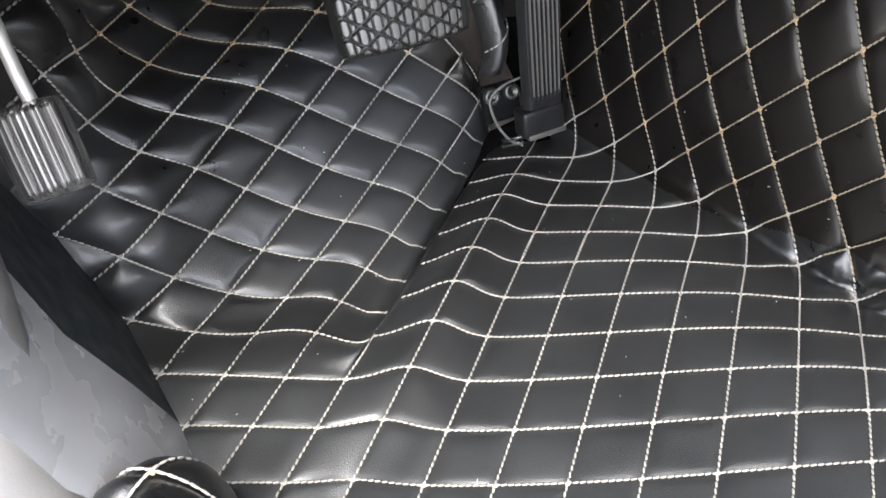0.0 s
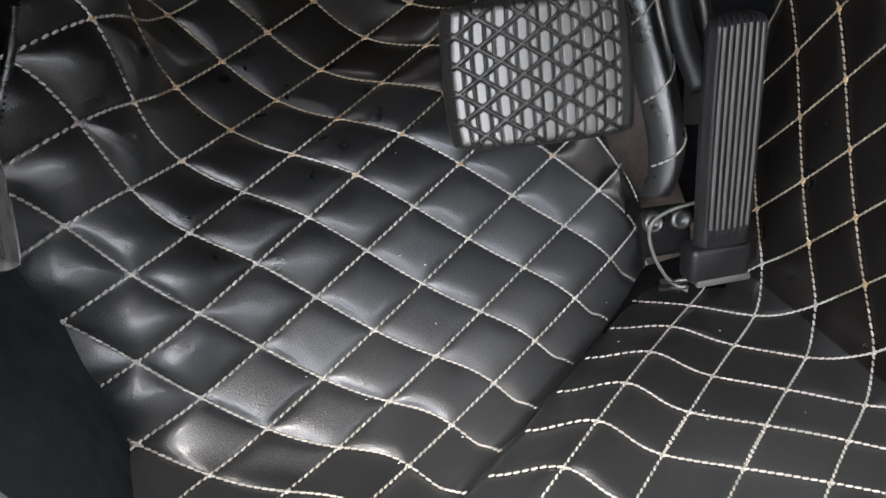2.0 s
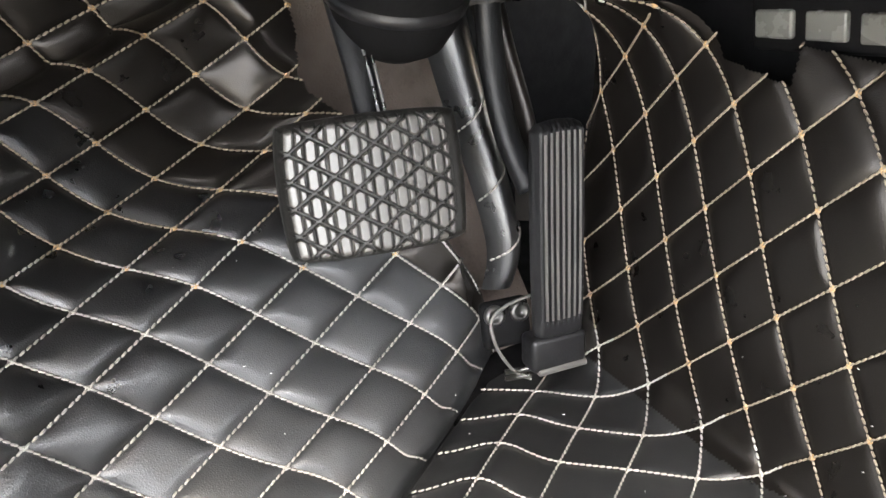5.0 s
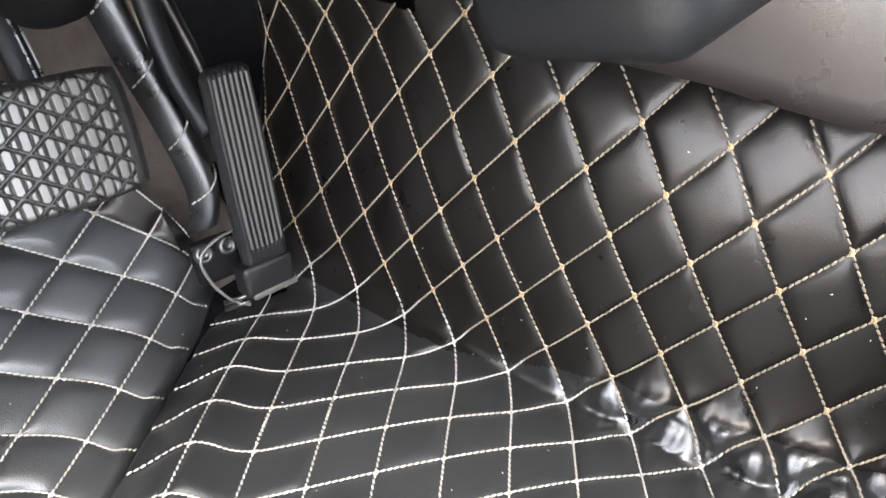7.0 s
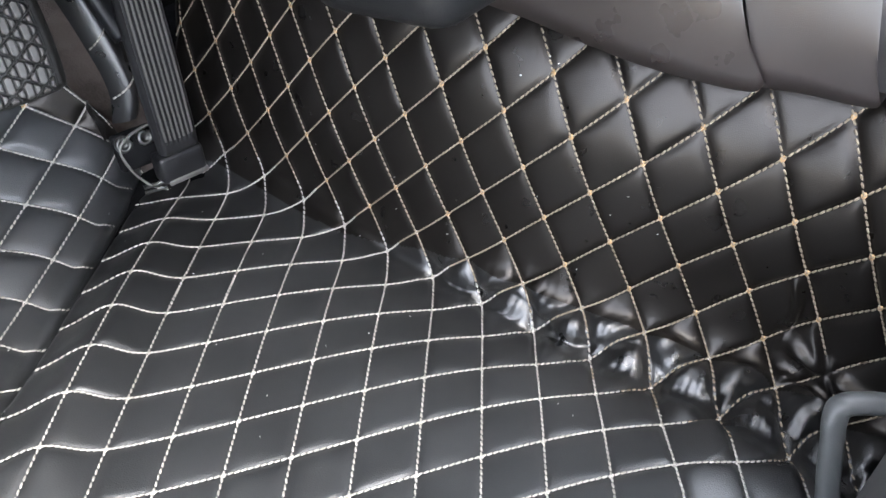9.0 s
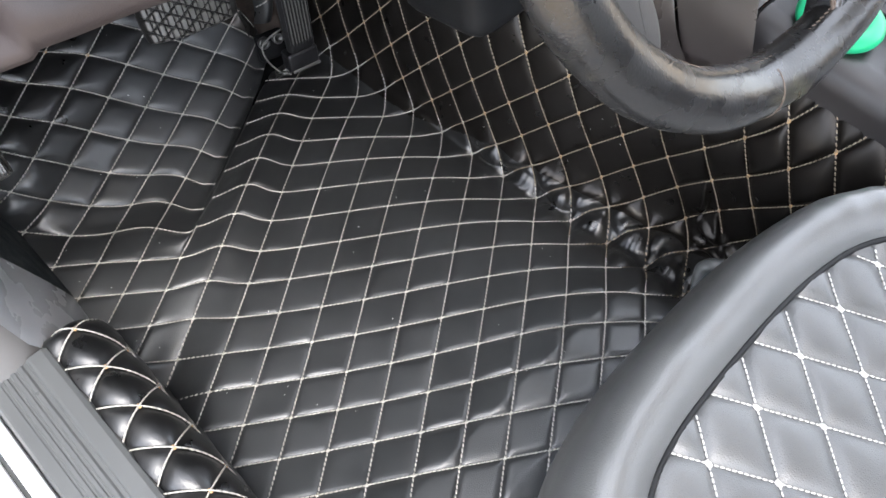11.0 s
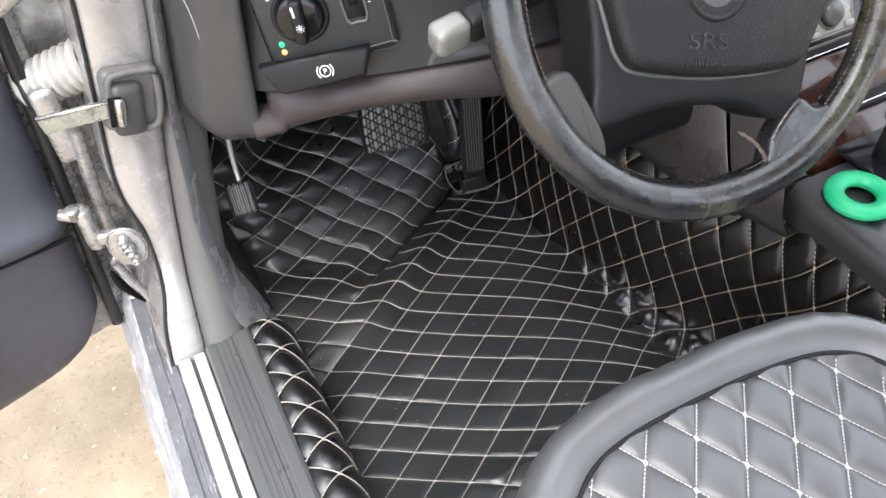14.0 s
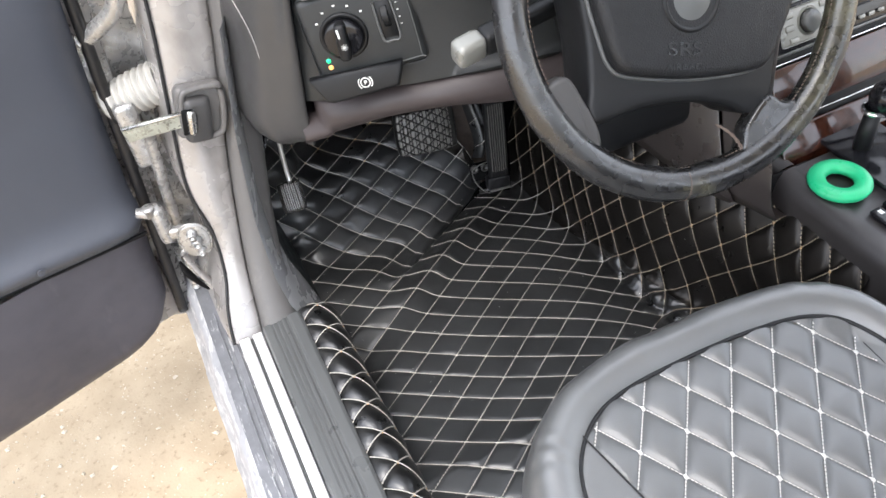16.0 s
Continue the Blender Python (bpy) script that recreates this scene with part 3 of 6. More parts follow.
    on = mat_keep(cl + 0.03, rl + 0.03)
    part("hem", tube(mat_point(cl[on], rl[on]) + mat_normal(cl[on], rl[on]) * 0.0008, 0.0028, 8), LEATHER, thing, "turned hem of the cloth")

    rt = np.linspace(8.4, 11.1, 90)
    ct = np.interp(rt, *TORN)
    ct = ct + 0.05 * wob(ct, rt, 5.1, 0.3) + 0.02
    ragged = 0.0011 + 0.0007 * np.sin(rt * 31) * np.sin(rt * 13 + 1)
    part("torn_edge", tube(mat_point(ct, rt) + mat_normal(ct, rt) * 0.001, ragged + 0.0008, 8), BACKING, thing, "pale frayed backing along the torn upper edge")

    def place(i, r):
        p = mat_point(i, r)
        return p, mat_normal(i, r)

    def inside(i, r, p):
        gap = (np.abs(i + 1) < 0.10) & (r > 0.1) & (r < 7)
        return mat_keep(i, r) & ~gap

    C, T, N, KP, KN, KT = stitched(place, inside, (-13, 17), (-13, 13), step=0.0043, lift=0.0007)
    T = T / np.linalg.norm(T, axis=1)[:, None] + 0.16 * np.cross(N, T / np.linalg.norm(T, axis=1)[:, None])
    # one thread throughout: the raised cloth's warmer, dimmer light is painted as tan
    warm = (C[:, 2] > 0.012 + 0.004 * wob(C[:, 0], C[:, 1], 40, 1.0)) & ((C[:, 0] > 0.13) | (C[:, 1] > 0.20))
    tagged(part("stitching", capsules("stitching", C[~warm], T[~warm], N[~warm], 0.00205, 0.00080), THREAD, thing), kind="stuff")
    tagged(part("stitching", capsules("stitching", C[warm], T[warm], N[warm], 0.00205, 0.00076), WARMLITTHREAD, thing, "stitching on the tunnel side and toe board, tinted tan for warmer, dimmer light"), kind="stuff")
    # knots are tinted by place too
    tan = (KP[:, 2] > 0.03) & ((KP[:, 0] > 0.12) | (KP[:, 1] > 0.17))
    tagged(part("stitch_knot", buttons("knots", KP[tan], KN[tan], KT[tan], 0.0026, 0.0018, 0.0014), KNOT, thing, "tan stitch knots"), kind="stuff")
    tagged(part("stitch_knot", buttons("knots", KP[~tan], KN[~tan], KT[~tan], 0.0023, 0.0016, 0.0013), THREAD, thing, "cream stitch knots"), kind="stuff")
    # loose, doubled stitches round one diamond by the pedals
    I, R = [], []
    for (i0, r0), (i1, r1) in (((1, 3), (2, 3)), ((1, 3), (1, 2)), ((2, 3), (2, 2))):
        t = np.linspace(0.08, 0.92, 10)
        I.append(i0 + (i1 - i0) * t), R.append(r0 + (r1 - r0) * t)
    P0, n0 = place(np.concatenate(I), np.concatenate(R))
    along = np.gradient(P0, axis=0)
    across = np.cross(n0, along)
    tagged(part("loose_stitch", capsules("loose", P0 + n0 * 0.001, across + 0.5 * along, n0, 0.0014, 0.0007), THREAD, thing, "loose pale doubled stitches"), kind="stuff")
    return thing


build_floor_mat()


def build_lint():
    rng = np.random.default_rng(11)
    n = 110
    c, r = rng.uniform(-7, 12, n), rng.uniform(-7, 7, n)
    ok = mat_keep(c, r)
    c, r = c[ok], r[ok]
    P, N = mat_point(c, r), mat_normal(c, r)
    t = rng.uniform(0, 6.28, len(c))
    T = np.stack([np.cos(t), np.sin(t), 0 * t], 1)
    tagged(part("lint", capsules("lint", P + N * 0.0022, T, N, 0.0008, 0.00026), WHITE), label="tiny white lint specks on the floor mat", category="lint", kind="stuff")


build_lint()


# the roll of the same cloth over the inner side of the sill
def roll_point(w, y):
    """w: metres of cloth up from the floor edge."""
    a1, R1 = 0.085, 0.034
    x = np.where(w < a1, -0.300 - 0.06 * w, 0.0)
    z = np.where(w < a1, w, 0.0)
    ang = np.clip((w - a1) / R1, 0, 2.7)
    cx, cz = -0.300 - 0.06 * a1 - R1, a1
    x = np.where(w >= a1, cx + R1 * np.cos(ang), x)
    z = np.where(w >= a1, cz + 1.45 * R1 * np.sin(ang), z)
    front = sstep(y, -0.12, -0.088)
    z = z * (1 - 0.25 * front ** 2)
    return np.stack([x, y, z], -1)


def build_roll():
    thing = empty("sill_bolster", label="padded black leather roll with cream diamond stitching along the sill", category="sill bolster")
    w = np.arange(0, 0.175, 0.0026)
    y = np.arange(-0.80, -0.088, 0.0026)
    Wg, Yg = np.meshgrid(w, y, indexing="ij")
    P = roll_point(Wg, Yg)
    n = -normals(P)
    n = np.where((n[..., :1] < 0) & (P[..., 2:] < 0.08), -n, n)
    U, V = -0.302 - Wg, Yg
    P = P + n * (puff(U, V, 0.0055) - 0.002)[..., None]
    part("sheet", grid_mesh("sheet", P), LEATHER, thing)

    def place(i, r):
        ww, yy = -0.302 - (i * LA[0] + r * LB[0]), i * LA[1] + r * LB[1]
        e = 1e-3
        p0 = roll_point(ww, yy)
        nn = -np.cross(roll_point(ww + e, yy) - p0, roll_point(ww, yy + e) - p0)
        nn /= np.maximum(np.linalg.norm(nn, axis=-1), 1e-12)[..., None]
        place.wy = ww, yy
        return p0, nn

    def inside(i, r, p):
        ww, yy = place.wy
        return (ww > 0.0) & (ww < 0.174) & (yy > -0.79) & (yy < -0.092)

    C, T, N, KP, KN, KT = stitched(place, inside, (-20, 26), (-10, 36))
    tagged(part("stitching", capsules("stitching", C, T, N, 0.0030, 0.00090), THREAD, thing), kind="stuff")
    tagged(part("stitch_knot", buttons("knots", KP, KN, KT, 0.0028, 0.0019, 0.0014), KNOT, thing), kind="stuff")


build_roll()


# ---------------------------------------------------------------- ground
def build_ground():
    xs = np.concatenate([[-60, -8], np.linspace(-2.6, 0.2, 113), [8, 60]])
    ys = np.concatenate([[-60, -8], np.linspace(-1.4, 1.8, 129), [8, 60]])
    X, Y = np.meshgrid(xs, ys, indexing="ij")
    near = (np.abs(X + 1.2) < 1.4) & (np.abs(Y - 0.2) < 1.6)
    Z = -0.33 + near * (0.010 * wob(X, Y, 7, 0.4) + 0.004 * wob(X, Y, 31, 2.2))
    tagged(part("ground", grid_mesh("ground", np.stack([X, Y, Z], -1)), SAND), label="pale dry sandy ground beside the car", category="ground", kind="structure")
    rng = np.random.default_rng(4)
    n = 7000
    c = np.stack([rng.uniform(-1.8, -0.48, n), rng.uniform(-0.7, 0.9, n), np.full(n, -0.329)], 1)
    r = 0.0009 + 0.0016 * rng.random(n) ** 2 + 0.006 * rng.random(n) ** 14
    octa = np.array([(1, 0, 0), (-1, 0, 0), (0, 1, 0), (0, -1, 0), (0, 0, 1), (0, 0, -1)], float)
    V = octa[None] * rng.uniform(0.5, 1.2, (n, 6, 1)) + rng.uniform(-0.25, 0.25, (n, 6, 3))
    a = rng.uniform(0, 6.28, n)
    V = np.stack([V[..., 0] * np.cos(a)[:, None] - V[..., 1] * np.sin(a)[:, None], V[..., 0] * np.sin(a)[:, None] + V[..., 1] * np.cos(a)[:, None], V[..., 2] * 0.6], -1)
    V = c[:, None] + V * r[:, None, None]
    V[..., 2] += (0.010 * wob(c[:, 0], c[:, 1], 7, 0.4) + 0.004 * wob(c[:, 0], c[:, 1], 31, 2.2))[:, None]
    f = np.array([(0, 2, 4), (2, 1, 4), (1, 3, 4), (3, 0, 4), (2, 0, 5), (1, 2, 5), (3, 1, 5), (0, 3, 5)])
    bm = bpy.data.meshes.new("pebble_scatter")
    bm.from_pydata(V.reshape(-1, 3).tolist(), [], (f[None] + 6 * np.arange(n)[:, None, None]).reshape(-1, 3).tolist())
    tagged(part("pebble_scatter", bm, PEBBLE, smooth=False), label="small pale stones scattered on the sandy ground", category="gravel", kind="stuff")


build_ground()


# ---------------------------------------------------------------- door sill
def extrude_y(profile, ys):
    """A band with the (x, z) profile, drawn along the car."""
    return grid_mesh("band", np.array([[(x, y, z) for y in ys] for x, z in profile]))


def build_sill():
    thing = empty("door_sill", label="silver car door sill with aluminium step strips and ribbed grey trim", category="door sill")
    ys = np.linspace(-1.6, 0.12, 60)
    prof = [(-0.300, -0.02), (-0.335, 0.08), (-0.345, 0.112), (-0.440, 0.115), (-0.459, 0.112), (-0.466, 0.100), (-0.474, 0.094), (-0.486, 0.094),
            (-0.494, 0.090), (-0.500, 0.078), (-0.503, 0.058), (-0.512, 0.050), (-0.514, 0.03), (-0.512, -0.10), (-0.50, -0.17), (-0.46, -0.20), (-0.3, -0.2)]
    P = np.array([[(x, y, z) for y in ys] for x, z in prof], float)
    P[8:12, :, 0] += 0.0016 * np.sin(ys * 60 + 2 * np.sin(ys * 23))
    part("body", grid_mesh("body", P[:8]), DIRTYPAINT, thing, "grey painted sill")
    part("outer_ledge", grid_mesh("ledge", P[7:13]), LEDGE, thing, "pale outer ledge with a scuffed, flaking edge")
    part("rocker_panel", grid_mesh("rocker", P[12:]), DIRTYPAINT, thing, "grey painted rocker panel")
    for x, z in ((-0.4545, 0.1142), (-0.4625, 0.1068), (-0.4705, 0.0985)):
        part("sill_bead", tube([(x + 0.0006 * math.sin(y * 31), y, z) for y in np.linspace(-1.5, -0.02, 50)], 0.0011, 6), DIRTYPAINT, thing, "thin pressed bead")
    strip_y = (-1.6, -0.114)
    trim = extrude_y([(-0.350, 0.10), (-0.3535, 0.126), (-0.356, 0.1325), (-0.360, 0.1345), (-0.371, 0.1345), (-0.3735, 0.1335), (-0.375, 0.1315), (-0.378, 0.1315), (-0.380, 0.1330),
                      (-0.383, 0.1330), (-0.384, 0.1316), (-0.386, 0.1316), (-0.387, 0.1325), (-0.390, 0.1325), (-0.391, 0.1311), (-0.393, 0.1311), (-0.394, 0.1320),
                      (-0.397, 0.1320), (-0.398, 0.1305), (-0.400, 0.1305), (-0.401, 0.1312), (-0.411, 0.1300), (-0.4135, 0.127), (-0.4135, 0.11)], np.linspace(*strip_y, 2))
    part("ribbed_trim", trim, GREYTRIM, thing, "ribbed dark grey plastic entry trim", smooth=False)
    for xa, xb in ((-0.4160, -0.4300), (-0.4345, -0.4500)):
        w = xb - xa
        part("step_strip", rbox(abs(w), 1.48, 0.010, 0.0018, 2, m=Matrix.Translation(((xa + xb) / 2, -0.116 - 0.74, 0.1215))), ALU, thing, "bright aluminium step strip")
    part("strip_groove", rbox(0.006, 1.48, 0.006, 0.001, 1, m=Matrix.Translation((-0.4322, -0.857, 0.1175))), GREYTRIM, thing, "grey groove between the strips")
    return thing


build_sill()


# ---------------------------------------------------------------- front pillar with hinge, check strap and seals
PZ = [0.118, 0.135, 0.16, 0.20, 0.26, 0.33, 0.42, 0.55, 0.75, 1.0]
PY = [-0.114, -0.102, -0.084, -0.058, -0.034, -0.018, -0.006, 0.004, 0.02, 0.05]
PXO = [-0.456, -0.453, -0.446, -0.431, -0.425, -0.433, -0.420, -0.398, -0.372, -0.345]
PXM = [-0.414, -0.411, -0.407, -0.400, -0.388, -0.374, -0.355, -0.330, -0.302, -0.275]
PXI = [-0.356, -0.356, -0.354, -0.346, -0.335, -0.322, -0.306, -0.288, -0.264, -0.24]


def pillar_band(cols, n=70):
    """A sheet up the pillar from columns of (x list, y offset list or value)."""
    t = np.linspace(0, len(PZ) - 1, n)
    rows = []
    for xs, dy in cols:
        c = smooth_line([(x, y + d, z) for x, y, z, d in zip(xs, PY, PZ, np.broadcast_to(dy, len(PZ)))], n)
        rows.append(c)
    return grid_mesh("pillar", np.array(rows))


def build_pillar():
    p = empty("hinge_pillar", label="silver painted door hinge pillar curving down into the sill", category="car pillar")
    lerp = lambda k: [a + (b - a) * k for a, b in zip(PXO, PXM)]
    panel = pillar_band([([x - 0.010 for x in PXO], 0.16), ([x - 0.008 for x in PXO], 0.05), ([x - 0.004 for x in PXO], 0.012), (PXO, 0.003), (lerp(0.08), 0.0), (lerp(0.4), -0.004), (lerp(0.8), -0.001), (lerp(0.94), 0.002), (PXM, 0.010)])
    part("panel", panel, PAINT, p, "silver painted pillar face, bright where it meets the sill")
    seam = smooth_line([(x - 0.001, y + 0.001, z) for x, y, z in zip(PXO, PY, PZ)], 60)
    part("edge_seam", tube(seam, 0.0022, 6, up=(0, 1, 0)), RUBBER, p, "dark sealing seam")
    # soft grey seal cover between pillar and dash
    l2 = lambda k: [a + (b - a) * k for a, b in zip(PXM, PXI)]
    cover = pillar_band([(PXM, 0.012), (l2(0.03), 0.0), (l2(0.10), -0.008), (l2(0.3), -0.013), (l2(0.55), -0.012), (l2(0.8), -0.006), (l2(0.95), 0.004), (PXI, 0.016), (l2(1.02), 0.04)])
    part("seal_cover", cover, COVERTRIM, p, "soft grey vinyl seal cover")
    # inner kick panel beside the mat
    ys = np.array([-0.110, -0.098, -0.07, -0.03, 0.03, 0.10, 0.20, 0.36])
    rows = []
    for z, dx in ((-0.02, 0.016), (0.03, 0.012), (0.08, 0.003), (0.13, -0.008), (0.145, -0.012), (0.20, -0.019), (0.30, -0.018), (0.42, -0.004), (0.55, 0.02)):
        rows.append(smooth_line([(-0.352 + dx + 0.030 * (1 - math.exp(-(y + 0.110) / 0.05)) + 0.014 * math.exp(-(y + 0.110) / 0.10) * max(0.0, (0.14 - z) / 0.14), y + (0.05 if z > 0.16 else 0.0) * (z - 0.16) * 3, z) for y in ys], 40))
    rows = np.array(rows)
    part("kick_panel", grid_mesh("kick", rows[:, :19]), KICK, p, "smooth slate grey kick panel")
    part("side_lining", grid_mesh("lining", rows[:, 18:]), SIDELINING, p, "dark teal grey side lining beside the pedals")
    # recess with corrugated cable sleeve behind the pillar edge
    xs, zs = np.meshgrid(np.linspace(-0.565, -0.415, 40), np.linspace(0.0, 1.05, 160), indexing="ij")
    dent = 0.010 * wob(xs * 2.2, zs, 26, 0.9) + 0.004 * wob(xs, zs, 70, 2.1)
    part("recess", grid_mesh("recess", np.stack([xs, 0.108 + dent, zs], -1)), GRIME, p, "greasy pressed metal recess")
    b = rbox(0.028, 0.09, 0.10, 0.008, 3, m=Matrix.Translation((-0.468, 0.080, 0.395)))
    part("bracket", b, GRIME, p)
    part("fold", tube(smooth_line([(-0.412, 0.03, 0.62), (-0.428, 0.04, 0.57), (-0.452, 0.055, 0.545), (-0.48, 0.07, 0.525)], 20), 0.011, 10), GRIME, p, "pressed metal bead")
    part("fold", tube(smooth_line([(-0.452, 0.03, 0.40), (-0.462, 0.045, 0.30), (-0.470, 0.05, 0.20), (-0.48, 0.05, 0.10)], 20), 0.008, 10), GRIME, p, "pressed metal bead")
    return p


PILLAR = build_pillar()


def build_cable_sleeve():
    thing = empty("cable_sleeve", label="corrugated pale rubber door cable sleeve, greasy", category="cable sleeve")
    n = 120
    t = np.linspace(0, 1, n)
    line = np.stack([-0.412 - 0.075 * t, 0.055 + 0.02 * t, 0.452 - 0.02 * t], 1)
    r = 0.024 + 0.0055 * np.abs(np.sin(t * np.pi * 8)) - 0.004 * t
    part("bellows", tube(line, r, 20), SLEEVE, thing)
    for k in (0, -1):
        part("collar", lathe([(0.0, 0), (0.027, 0), (0.029, 0.004), (0.027, 0.008), (0, 0.008)], 20, m=Matrix.Translation(line[k]) @ pose(0, 0, 0, 0, 90, 0)), RUBBER, thing)


build_cable_sleeve()


def build_check_strap():
    thing = empty("door_check_strap", label="greasy steel door check strap in a black bracket", category="door check")
    m = Matrix.Translation((-0.383, -0.012, 0.437)) @ pose(0, 0, 0, 0, 12, 4)
    part("bracket", rbox(0.060, 0.020, 0.074, 0.010, 4, m=m), COVERTRIM, thing, "grey check bracket")
    loop = smooth_line([m @ Vector((x, -0.012, z)) for x, z in ((0.026, 0.030), (0.026, -0.022), (0.014, -0.034), (-0.012, -0.032), (-0.022, -0.020), (-0.022, 0.026), (-0.010, 0.034), (0.014, 0.036))], 60, True)
    part("loop", tube(loop, 0.0042, 10, closed=True), COVERTRIM, thing, "rounded rim of the bracket")
    part("cheek", rbox(0.034, 0.026, 0.062, 0.009, 4, m=m @ Matrix.Translation((-0.006, -0.010, -0.006))), CAPTRIM, thing)
    part("slot", rbox(0.014, 0.004, 0.034, 0.001, 1, m=m @ Matrix.Translation((-0.020, -0.0235, -0.002))), DARK, thing)
    part("roller", lathe([(0, 0), (0.005, 0), (0.006, 0.002), (0.006, 0.030), (0.005, 0.032), (0, 0.032)], 14, m=m @ Matrix.Translation((-0.016, -0.024, -0.018))), STEEL, thing, "steel roller")
    a, b = np.array((-0.386, -0.030, 0.440)), np.array((-0.478, -0.004, 0.430))
    d = b - a
    ang = math.degrees(math.atan2(d[1], d[0]))
    arm = rbox(float(np.linalg.norm(d)), 0.004, 0.022, 0.0015, 2, m=Matrix.Translation((a + b) / 2) @ pose(0, 0, 0, 0, math.degrees(math.asin(-d[2] / np.linalg.norm(d))), ang))
    part("strap", arm, GREASE, thing, "steel strap smeared with greenish grease")
    part("strap_rim", tube([a + (0, -0.003, 0.010), b + (0, -0.003, 0.010)], 0.0022, 6), STEEL, thing)


build_check_strap()


def build_hinge(pillar):
    base = Matrix.Translation((-0.449, -0.020, 0.250)) @ pose(0, 0, 0, 90, 0, -14) @ Matrix.Diagonal((0.64, 0.64, 1, 1))
    out = [(-0.022, -0.038), (0.012, -0.040), (0.026, -0.022), (0.030, 0.010), (0.018, 0.036), (-0.004, 0.044), (-0.024, 0.036), (-0.034, 0.004)]
    thing = part("hinge", prism([tuple(v[:2]) for v in smooth_line([(x, y, 0) for x, y in out], 40, True)], 0.008, 0.002, 2, m=base @ Matrix.Translation((0, 0, -0.002))), GRIME, pillar, "greasy steel lower door hinge")
    rim = tube(smooth_line([(x * 1.05, y * 1.04, 0.003) for x, y in out], 50, True), 0.0022, 6, closed=True)
    rim.transform(base)
    part("plate_rim", rim, GRIME, thing)
    for k, (x, y, r) in enumerate(((0.002, 0.000, 0.0115), (-0.002, 0.024, 0.010), (0.006, -0.026, 0.008))):
        bolt = part("bolt", lathe([(0, 0.006), (r * 1.25, 0.006), (r * 1.25, 0.009), (r, 0.0095), (r, 0.016), (r * 0.8, 0.018), (r * 0.55, 0.018), (r * 0.5, 0.014), (0, 0.014)], 6 if k else 22, m=base @ Matrix.Translation((x, y, 0))), GRIME, thing, "greasy steel bolt")
    knuckle = lathe([(0, 0), (0.009, 0), (0.010, 0.002), (0.010, 0.058), (0.009, 0.060), (0.006, 0.060), (0.006, 0.066), (0, 0.066)], 18, m=Matrix.Translation((-0.484, 0.010, 0.239)))
    part("knuckle", knuckle, GRIME, thing)
    part("link", rbox(0.05, 0.014, 0.018, 0.004, 2, m=Matrix.Translation((-0.470, 0.004, 0.252)) @ pose(0, 0, 0, 0, 0, -20)), GRIME, thing)
    part("link", rbox(0.042, 0.012, 0.012, 0.003, 2, m=Matrix.Translation((-0.492, 0.018, 0.285)) @ pose(0, 0, 0, 0, 18, -20)), GRIME, thing)
    part("stud", lathe([(0, 0), (0.006, 0), (0.006, 0.01), (0.009, 0.011), (0.009, 0.014), (0.004, 0.015), (0, 0.015)], 14, m=Matrix.Translation((-0.492, 0.006, 0.293))), GRIME, thing)
    gap = smooth_line([(-0.484, -0.004, 0.205), (-0.481, -0.006, 0.185), (-0.472, -0.008, 0.160), (-0.462, -0.010, 0.140)], 20)
    part("gap", tube(gap, np.interp(np.linspace(0, 1, 20), (0, 0.4, 1), (0.002, 0.008, 0.002)), 8, flat=0.6), DARK, pillar, "black gap below the hinge")
    flange = smooth_line([(-0.474, -0.012, 0.225), (-0.466, -0.014, 0.190), (-0.456, -0.016, 0.155), (-0.452, -0.018, 0.130)], 20)
    part("flange", tube(flange, 0.008, 10, flat=0.5), PAINT, pillar, "pale pressed flange below the hinge")
    return thing


build_hinge(PILLAR)


